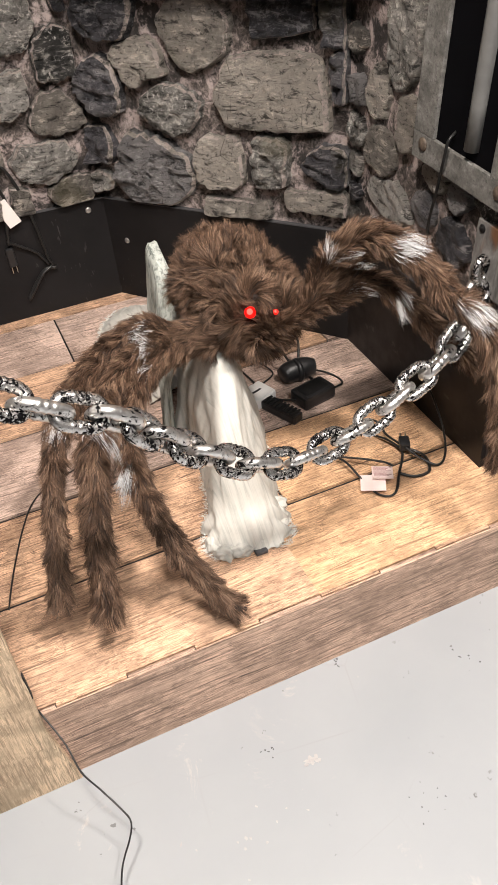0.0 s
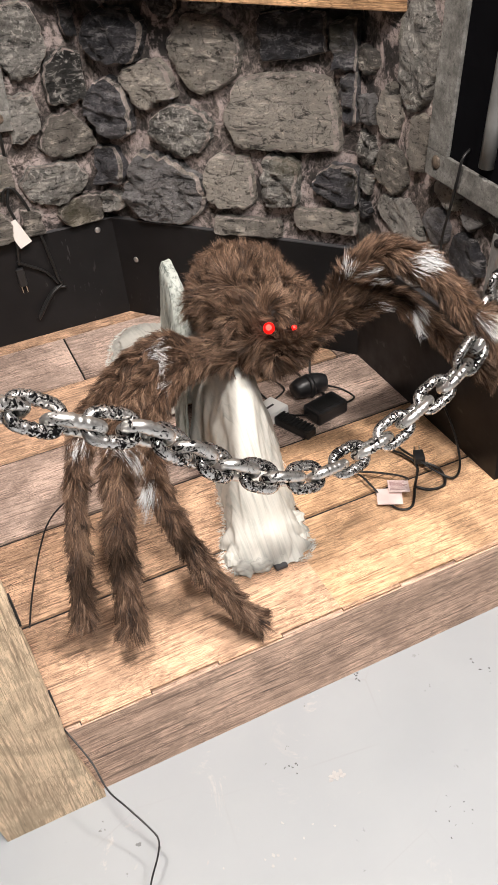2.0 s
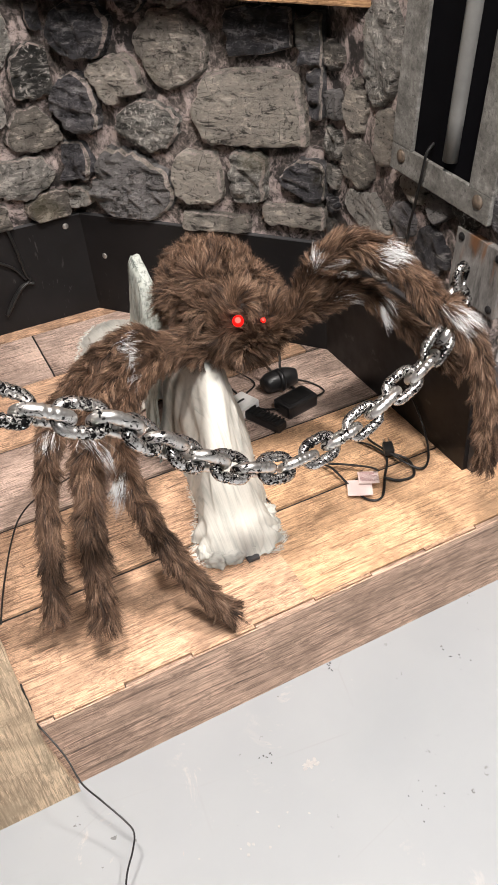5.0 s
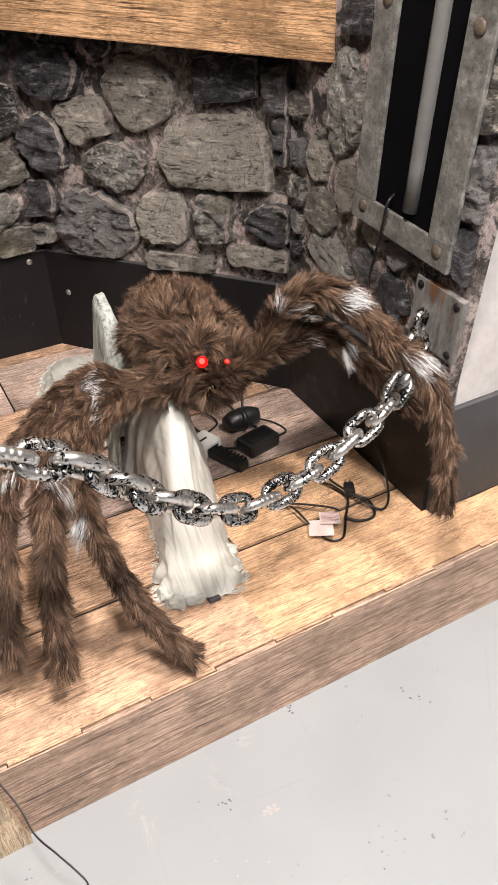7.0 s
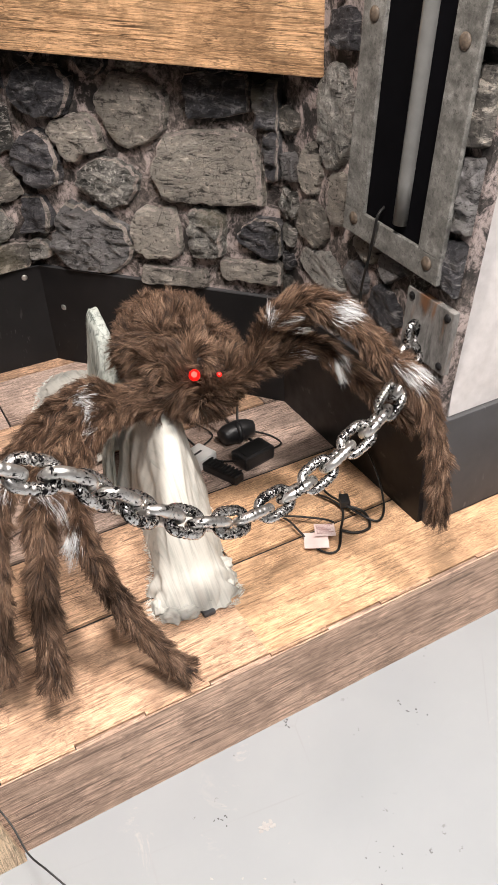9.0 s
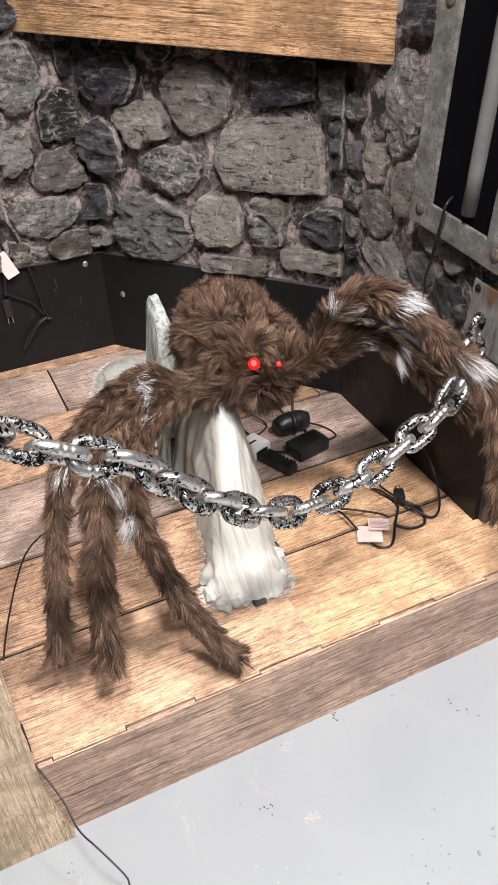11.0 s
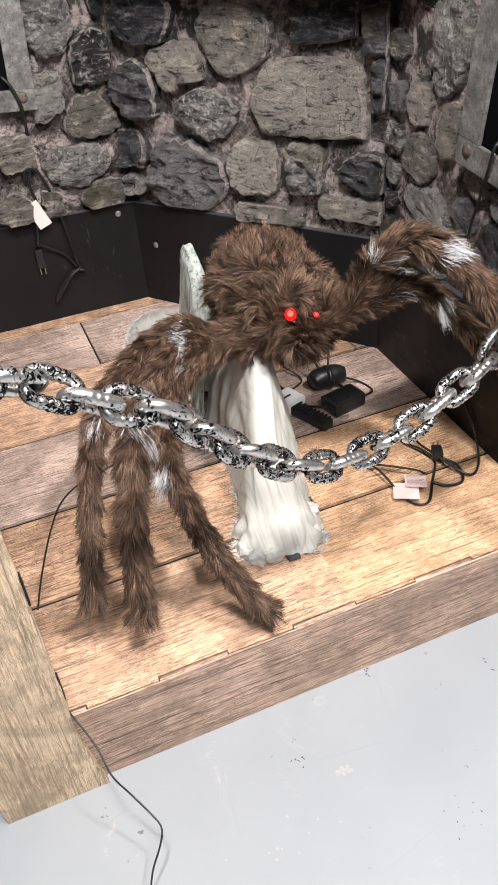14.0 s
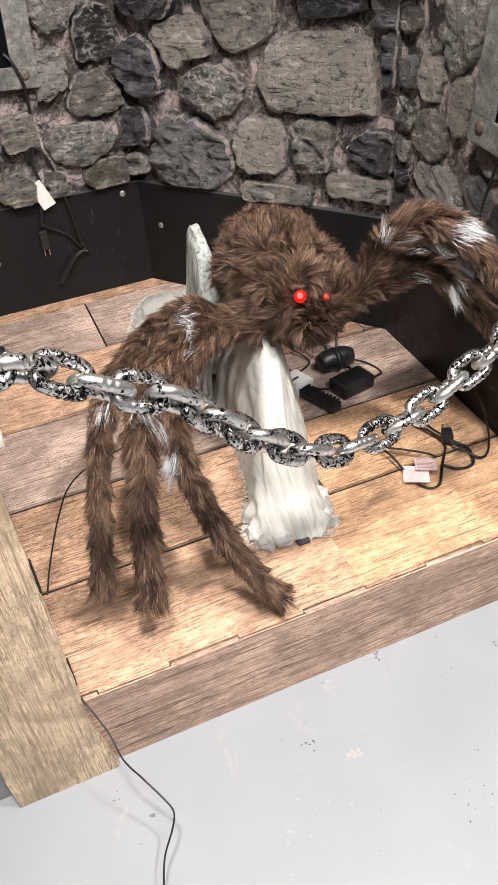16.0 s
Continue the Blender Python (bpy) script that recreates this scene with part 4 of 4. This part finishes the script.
cable([(0.752, 0.625, G + 0.04), (0.742, 0.67, G + 0.065), (0.745, 0.74, G + 0.07), (0.77, 0.82, G + 0.02), (0.77, 0.88, G)], 0.003, "thick black cord from the socket to the control box")
cable([(0.775, 0.625, G + 0.04), (0.795, 0.67, G + 0.07), (0.79, 0.74, G + 0.085), (0.745, 0.81, G + 0.03), (0.73, 0.87, G)], 0.003, "thick black cord curving from the socket")
cable([(0.80, 0.595, G + 0.02), (0.84, 0.585, G), (0.848, 0.54, G), (0.81, 0.52, G + 0.006)], 0.0025, "thin black lead of the adapter")
cable([(0.712, 0.515, G + 0.012), (0.68, 0.56, G), (0.665, 0.63, G), (0.655, 0.71, G), (0.62, 0.76, G + 0.02)], 0.0025, "thin black lead running under the spider")
cable([(0.655, 0.545, G + 0.008), (0.67, 0.62, G), (0.72, 0.66, G), (0.70, 0.72, G + 0.01)], 0.0022, "thin black lead beside the connector")

# folded extension lead with its tag
cable([(0.695, 0.292, G + 0.012), (0.70, 0.255, G + 0.02), (0.71, 0.20, G + 0.006), (0.722, 0.160, G), (0.75, 0.152, G), (0.79, 0.20, G), (0.825, 0.245, G + 0.006),
       (0.82, 0.285, G + 0.01), (0.805, 0.34, G), (0.815, 0.378, G), (0.832, 0.36, G + 0.008), (0.822, 0.30, G + 0.015), (0.83, 0.25, G + 0.018),
       (0.845, 0.21, G + 0.01), (0.87, 0.182, G), (0.905, 0.205, G), (0.935, 0.26, G + 0.02), (0.9385, 0.31, G + 0.07), (0.9385, 0.345, G + 0.09)], 0.0027, "folded black flat extension lead on the planks", 8, 220, "cable", 0.75)
cable([(0.695, 0.292, G + 0.012), (0.73, 0.262, G + 0.016), (0.765, 0.225, G + 0.02), (0.775, 0.205, G + 0.022)], 0.0028, "doubled end of the black extension lead", 8, 40, "cable", 0.75)
cable([(0.835, 0.25, G + 0.012), (0.86, 0.215, G + 0.004), (0.845, 0.175, G), (0.81, 0.175, G), (0.785, 0.195, G + 0.004)], 0.003, "small loop of the black lead", 8, 40, "cable")
plug = thing("lead_plug", (0.838, 0.258, H), "small black two-pin plug tied in its lead", "plug")
pm = Matrix.Rotation(radians(65), 4, "Z")
part("grip", box_bm(-0.018, 0.014, -0.011, 0.011, 0.012, 0.030, 0.004), M_BLACKPL, plug, m=pm)
for dy in (-0.0063, 0.0043):
    part("prong", box_bm(0.014, 0.030, dy, dy + 0.002, 0.018, 0.025), M_BRASS, plug, m=pm)


def paper_tag(at, m, w, h, lines, mat, label):
    ob = thing("paper_tag", at, label, "tag")
    ob.matrix_basis = Matrix.Translation(at) @ m
    part("card", box_bm(-w / 2, w / 2, -h / 2, h / 2, 0, 0.0012), mat, ob)
    for i in range(lines):
        part("print_line", box_bm(-w * 0.42, w * (0.42 - 0.12 * (i % 3)), h * (0.40 - 0.8 * i / lines) - h * 0.02, h * (0.40 - 0.8 * i / lines) + h * 0.02, 0.0013, 0.0017), M_INK, ob)
    return ob


paper_tag((0.722, 0.190, H + 0.012), Matrix.Rotation(radians(-28), 4, "Z") @ Matrix.Rotation(radians(6), 4, "X"), 0.05, 0.042, 0, M_TAG, "folded pink paper tag on the lead")
paper_tag((0.752, 0.204, H + 0.016), Matrix.Rotation(radians(-28), 4, "Z") @ Matrix.Rotation(radians(-8), 4, "X"), 0.042, 0.044, 8, M_TAG, "pink paper tag with lines of small print")

# cord on the left wall
Y = 1.30
cable([(0.245, Y - 0.034, 0.85), (0.262, Y - 0.04, 0.825), (0.275, Y - 0.042, 0.77), (0.272, Y - 0.02, 0.68), (0.262, Y - 0.022, 0.63), (0.250, Y - 0.024, 0.59), (0.258, Y - 0.026, 0.54), (0.245, Y - 0.03, 0.49), (0.235, Y - 0.028, 0.43)], 0.0042, "black lead hanging from the window frame")
cable([(0.240, Y - 0.02, 0.60), (0.250, Y - 0.022, 0.63), (0.275, Y - 0.024, 0.625), (0.300, Y - 0.024, 0.56), (0.318, Y - 0.03, 0.45), (0.328, Y - 0.028, 0.365), (0.335, Y - 0.024, 0.345), (0.30, Y - 0.03, 0.325), (0.255, Y - 0.03, 0.27), (0.246, Y - 0.03, 0.262), (0.262, Y - 0.026, 0.285), (0.31, Y - 0.024, 0.335), (0.345, Y - 0.026, 0.335)], 0.0042, "black lead looped and tied on the kick board")
cable([(0.232, Y - 0.03, 0.44), (0.26, Y - 0.026, 0.42), (0.30, Y - 0.024, 0.39), (0.325, Y - 0.026, 0.35)], 0.0035, "black lead crossing to the tied bundle")
wplug = thing("lead_plug", (0.232, Y - 0.026, 0.385), "black two-pin plug hanging down the kick board", "plug")
part("grip", box_bm(-0.011, 0.011, -0.006, 0.006, -0.018, 0.035, 0.004), M_BLACKPL, wplug)
for dx in (-0.0073, 0.0053):
    part("prong", box_bm(dx, dx + 0.002, -0.0035, 0.0035, -0.036, -0.018), M_BRASS, wplug)
paper_tag((0.254, Y - 0.035, 0.515), Matrix.Rotation(radians(90), 4, "X") @ Matrix.Rotation(radians(22), 4, "Z"), 0.036, 0.072, 0, M_TAGWHITE, "folded white paper tag on the hanging lead")
cable([(0.932, 0.30, 0.825), (0.915, 0.297, 0.812), (0.914, 0.305, 0.775), (0.922, 0.33, 0.71), (0.926, 0.35, 0.65), (0.930, 0.355, 0.58), (0.932, 0.35, 0.51)], 0.0028, "black lead hanging out of the window slot")

# thin wire along the floor and down to the concrete
cable([(0.40, 0.62, G - 0.002), (0.30, 0.585, G - 0.002), (0.20, 0.548, G - 0.002), (0.13, 0.522, G - 0.002), (0.085, 0.48, G - 0.002), (0.052, 0.41, G - 0.002), (0.024, 0.33, G - 0.002), (0.006, 0.27, G - 0.002), (-0.006, 0.222, G - 0.002)], 0.0017, "thin black wire curving over the planks", name="thin_wire")
cable([(-0.012, 0.03, H + 0.003), (0.003, -0.007, 0.205), (0.026, -0.062, 0.18), (0.036, -0.103, 0.155), (0.054, -0.128, 0.13), (0.075, -0.162, 0.11), (0.082, -0.18, 0.10), (0.073, -0.195, 0.085), (0.048, -0.222, 0.06), (0.03, -0.27, 0.03), (0.02, -0.34, 0.0145), (0.02, -0.45, 0.0145)], 0.0015, "thin black wire bowing out over the concrete", name="thin_wire")

# white piece of unknown kind at the left edge, built as a block
white_bit = thing("white_block", (-0.03, 0.70, H), "small white block with a black cap on the planks", "plug")
part("case", box_bm(-0.02, 0.018, -0.02, 0.02, 0.001, 0.03, 0.004), M_WHITEPL, white_bit)
part("cap", box_bm(-0.008, 0.014, 0.02, 0.03, 0.006, 0.024, 0.003), M_BLACKPL, white_bit)

# ---- stones of the walls ----
STONES_BACK = [(0.128, 0.944, 0.092, 0.066, "wedge", "dark"), (0.365, 0.907, 0.099, 0.080, "octagon", "grey"), (0.198, 0.840, 0.087, 0.060, "octagon", "grey"),
    (0.085, 0.783, 0.080, 0.080, "rhomb", "dark"), (0.279, 0.743, 0.096, 0.070, "rhomb", "rough"), (0.552, 0.792, 0.152, 0.088, "slab", "grey"),
    (0.592, 0.949, 0.090, 0.054, "slab", "dark"), (0.731, 0.927, 0.054, 0.054, "slab", "dark"), (0.729, 0.841, 0.037, 0.068, "rhomb", "dark"),
    (0.402, 0.631, 0.070, 0.072, "slab", "grey"), (0.544, 0.638, 0.050, 0.066, "slab", "rough"), (0.704, 0.642, 0.078, 0.054, "rhomb", "dark"),
    (0.025, 0.641, 0.080, 0.050, "wedge", "dark"), (0.196, 0.587, 0.130, 0.094, "octagon", "dark"), (0.441, 0.520, 0.092, 0.028, "slab", "grey"), (0.664, 0.556, 0.098, 0.030, "slab", "grey")]
# paler finishes chosen here to brighten this wall in place of stronger light
STONES_LEFT = [(0.146, 0.954, 0.066, 0.082, "octagon", "rough"), (0.053, 0.860, 0.064, 0.062, "slab", "rough"), (0.084, 0.718, 0.071, 0.062, "octagon", "grey"),
    (0.182, 0.792, 0.045, 0.064, "slab", "rough"), (0.137, 0.621, 0.094, 0.069, "rhomb", "rough"), (0.080, 0.533, 0.066, 0.050, "octagon", "grey"),
    (0.282, 0.669, 0.048, 0.048, "slab", "grey"), (0.322, 0.534, 0.050, 0.044, "octagon", "grey"), (0.217, 0.529, 0.033, 0.045, "slab", "grey"), (0.008, 0.987, 0.034, 0.042, "slab", "dark")]
STONES_RIGHT = [(0.211, 0.934, 0.060, 0.092, "octagon", "rough"), (0.123, 0.821, 0.043, 0.060, "rhomb", "grey"), (0.131, 0.713, 0.061, 0.056, "octagon", "grey"),
    (0.230, 0.789, 0.035, 0.054, "slab", "grey"), (0.173, 0.626, 0.088, 0.042, "octagon", "rough"), (0.239, 1.093, 0.047, 0.035, "slab", "dark"),
    (0.615, 1.135, 0.05, 0.050, "slab", "grey"), (0.605, 1.015, 0.05, 0.062, "slab", "grey"), (0.598, 0.885, 0.05, 0.062, "slab", "dark"),
    (0.305, 0.653, 0.052, 0.041, "rhomb", "dark"), (0.59, 0.765, 0.05, 0.050, "slab", "dark"), (0.398, 0.620, 0.052, 0.046, "octagon", "dark")]
# how square each outline is, and the turns of its corners in degrees
OUTLINES = {"slab": (6.0, (0,)), "octagon": (2.6, (20, 68, 112, 160, 202, 250, 292, 338)), "rhomb": (1.35, (8, 52, 96, 140, 186, 228, 272, 318)), "wedge": (1.9, (22, 60, 118, 158, 215, 266, 310))}
FINISH = {"grey": M_STONE, "dark": M_STONEDARK, "rough": M_STONEROUGH}


def lay_stones(wall, p, d, seeds, s_min, s_max, holes, seed, sign=1, bounds=None, proud=1.0):
    """Rubble stones on a wall: each seed is (along, up, half width, half height, outline, finish); the outline grows until it meets its neighbours."""
    rng = random.Random(seed)
    bounds = bounds or (lambda s, z: (s_min + 0.004, s_max - 0.004))
    nrm = Vector((d.y, -d.x, 0)) * sign
    seeds = list(seeds)
    z = 0.53
    while z < 1.45:
        s = s_min + 0.03
        while s < s_max - 0.02:
            cs, cz = s + rng.uniform(-0.012, 0.012), z + rng.uniform(-0.02, 0.02)
            if not any(a - 0.04 < cs < b + 0.04 and e - 0.04 < cz < f for a, b, e, f in holes) and all(max(abs(cs - q[0]) / (q[2] + 0.033), abs(cz - q[1]) / (q[3] + 0.028)) > 1 for q in seeds):
                seeds.append((cs, cz, rng.uniform(0.034, 0.046), rng.uniform(0.026, 0.038), rng.choice(("slab", "octagon", "rhomb")), rng.choice(("grey", "dark", "dark", "rough"))))
            s += 0.024
        z += 0.03
    for i, (cs, cz, w, h, kind, finish) in enumerate(seeds):
        if any(a < cs < b and e < cz < f for a, b, e, f in holes):
            continue
        near = [q for j, q in enumerate(seeds) if j != i and abs(q[0] - cs) < 0.35 and abs(q[1] - cz) < 0.35]
        corners = []
        off = rng.uniform(0, 50)
        power, angles = OUTLINES[kind]
        if kind == "slab":
            turns = [math.atan2(y * h, x * w) + rng.uniform(-0.13, 0.13) for x, y in ((1, 1), (-1, 1), (-1, -1), (1, -1))]
            turns += [k * math.pi / 2 + rng.uniform(-0.35, 0.35) for k in rng.sample(range(4), rng.randint(2, 4))]
        else:
            turns = [math.atan2(math.sin(radians(a)) * h, math.cos(radians(a)) * w) + rng.uniform(-0.10, 0.10) for a in angles]
        turns = sorted(a % (2 * math.pi) for a in turns)
        count = len(turns)
        for a in turns:
            ux, uz = math.cos(a), math.sin(a)
            reach = 1 / ((abs(ux) / w) ** power + (abs(uz) / h) ** power) ** (1 / power)
            reach *= (1.06 if kind == "slab" else 1.14) + 0.14 * noise.noise((ux * 1.3 + off, uz * 1.3, 0))
            r = 0.004
            while r < reach:
                x, y = cs + ux * r, cz + uz * r
                own = max(abs(x - cs) / w, abs(y - cz) / h)
                if any(max(abs(x - q[0]) / q[2], abs(y - q[1]) / q[3]) < own for q in near):
                    break
                r += 0.004
            r = max(min(r, reach) - 0.0045, 0.006)
            corners.append((cs + ux * r, cz + uz * r))
        ring = []
        for k in range(count):
            (xa, ya), (xb, yb) = corners[k], corners[(k + 1) % count]
            for f in (0.0, 0.17, 0.33, 0.5, 0.67, 0.83):
                x, y = xa + (xb - xa) * f, ya + (yb - ya) * f
                if f == 0.0:
                    x, y = x * 0.95 + 0.05 * cs, y * 0.95 + 0.05 * cz
                x += 0.007 * noise.noise((x * 60, y * 60, 1.5)) + 0.003 * noise.noise((x * 170, y * 170, 4.5))
                y += 0.007 * noise.noise((x * 60, y * 60, 7.5)) + 0.003 * noise.noise((x * 170, y * 170, 2.5))
                lo, hi = bounds(cs, y)
                ring.append((min(max(x, lo), hi), max(y, 0.496)))
        seg = len(ring)
        bm = bmesh.new()
        depth = rng.uniform(0.026, 0.044) * proud
        lean, slant = rng.uniform(-0.012, 0.008) * proud, rng.uniform(-0.008, 0.008) * proud
        rugged = 0.16 if finish == "grey" else 0.34
        levels = []
        for inset, out in ((1.0, 0.0), (0.985, 0.55), (0.93, 0.90), (0.85, 0.98), (0.74, 1.0), (0.6, 1.02), (0.45, 1.02), (0.3, 1.03), (0.14, 1.03)):
            row = []
            for x, y in ring:
                xx, yy = cs + (x - cs) * inset, cz + (y - cz) * inset
                chisel = abs(noise.noise((xx * 16 + yy * 5, yy * 24, seed + off))) * 2 - 0.5
                wob = 1 + (rugged * chisel + rugged * 0.9 * noise.noise((xx * 38, yy * 52, seed)) + 0.10 * noise.noise((xx * 110, yy * 110, seed))) * (out > 0)
                rise = max(0.005, depth * wob + lean * (yy - cz) / h + slant * (xx - cs) / w) * out
                pos = Vector((p.x + d.x * xx, p.y + d.y * xx, yy)) + nrm * (rise - (0.002 if out == 0 else 0))
                row.append(bm.verts.new(pos))
            levels.append(row)
        for a, b in zip(levels, levels[1:]):
            for k in range(seg):
                bm.faces.new((a[k], a[(k + 1) % seg], b[(k + 1) % seg], b[k]))
        bm.faces.new(levels[-1])
        # the second ring of faces takes the painted edge highlight
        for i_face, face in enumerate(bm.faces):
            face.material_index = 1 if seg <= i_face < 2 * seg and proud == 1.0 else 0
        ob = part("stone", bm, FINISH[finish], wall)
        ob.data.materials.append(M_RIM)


def side_bounds(s, z):
    """How far stones reach on the side wall: round the window frame and up to the leaning edge."""
    edge = (C - B).length - 0.002 + max(0, z - 0.46) * 0.113
    frame_edge = 0.565 + 0.105 * (z - 0.763)
    if s > 0.55 and z > 0.72:
        return frame_edge, edge
    return 0.004, edge


lay_stones(wall_back, A, (B - A).normalized(), STONES_BACK, 0.0, (B - A).length, [(-1, 2, 1.14, 3)], 1)
lay_stones(wall_left, A, Vector((-1, 0)), STONES_LEFT, 0.0, 0.6, [(0.22, 0.55, 0.79, 3)], 2, -1)
lay_stones(wall_right, B, (C - B).normalized(), STONES_RIGHT, 0.0, (C - B).length + 0.05, [(0.27, 0.575, 0.80, 3), (-1, 0.14, 0.99, 3), (0.47, 0.62, 0.55, 0.71), (0.58, 1, 0, 0.56)], 3, 1, side_bounds, 0.42)

# ---- planks ----
ROWS_OF_PLANKS = [(0.0, 0.229, [0.50], (M_PLANK, M_PLANKGOLD)), (0.229, 0.462, [0.55], (M_PLANK, M_PLANKGOLD)), (0.462, 0.728, [], (M_PLANKPINK,)),
                  (0.728, 0.985, [0.912], (M_PLANK, M_PLANKPINK)), (0.985, 1.240, [0.294], (M_PLANKPINK, M_PLANKPINK)), (1.240, 1.30, [], (M_PLANK,))]


def plank_bm(x0, x1, y0, y1):
    """A plank on the deck, cut off along the walls."""
    bm = box_bm(x0, x1, y0, y1, H - 0.006, H)
    for p, q in ((A, B), (B, C)):
        d = (q - p).normalized()
        nn = Vector((-d.y, d.x, 0))
        if p is B and y1 <= 0.13:
            continue
        if p is B and x1 > 1.0 and y0 < 0.13:
            continue
        bmesh.ops.bisect_plane(bm, geom=bm.verts[:] + bm.edges[:] + bm.faces[:], plane_co=(p.x, p.y, 0), plane_no=nn, clear_outer=True)
        bmesh.ops.holes_fill(bm, edges=[e for e in bm.edges if e.is_boundary])
    return bm


for y0, y1, joints, mats in ROWS_OF_PLANKS:
    cuts = [-0.14] + joints + [2.4 if y0 == 0 else 1.0]
    for x0, x1, mat in zip(cuts, cuts[1:], mats):
        if y0 == 0.0:
            part("plank", box_bm(x0, x1, 0.001, 0.121, H - 0.006, H), mat, stage)
            part("plank", box_bm(x0, min(x1, 0.958), 0.1212, y1 - 0.004, H - 0.006, H), mat, stage)
        else:
            bm = plank_bm(x0 + 0.0025, x1 - 0.0025, y0 + 0.0055, y1 - 0.0055)
            if bm.faces:
                part("plank", bm, mat, stage)
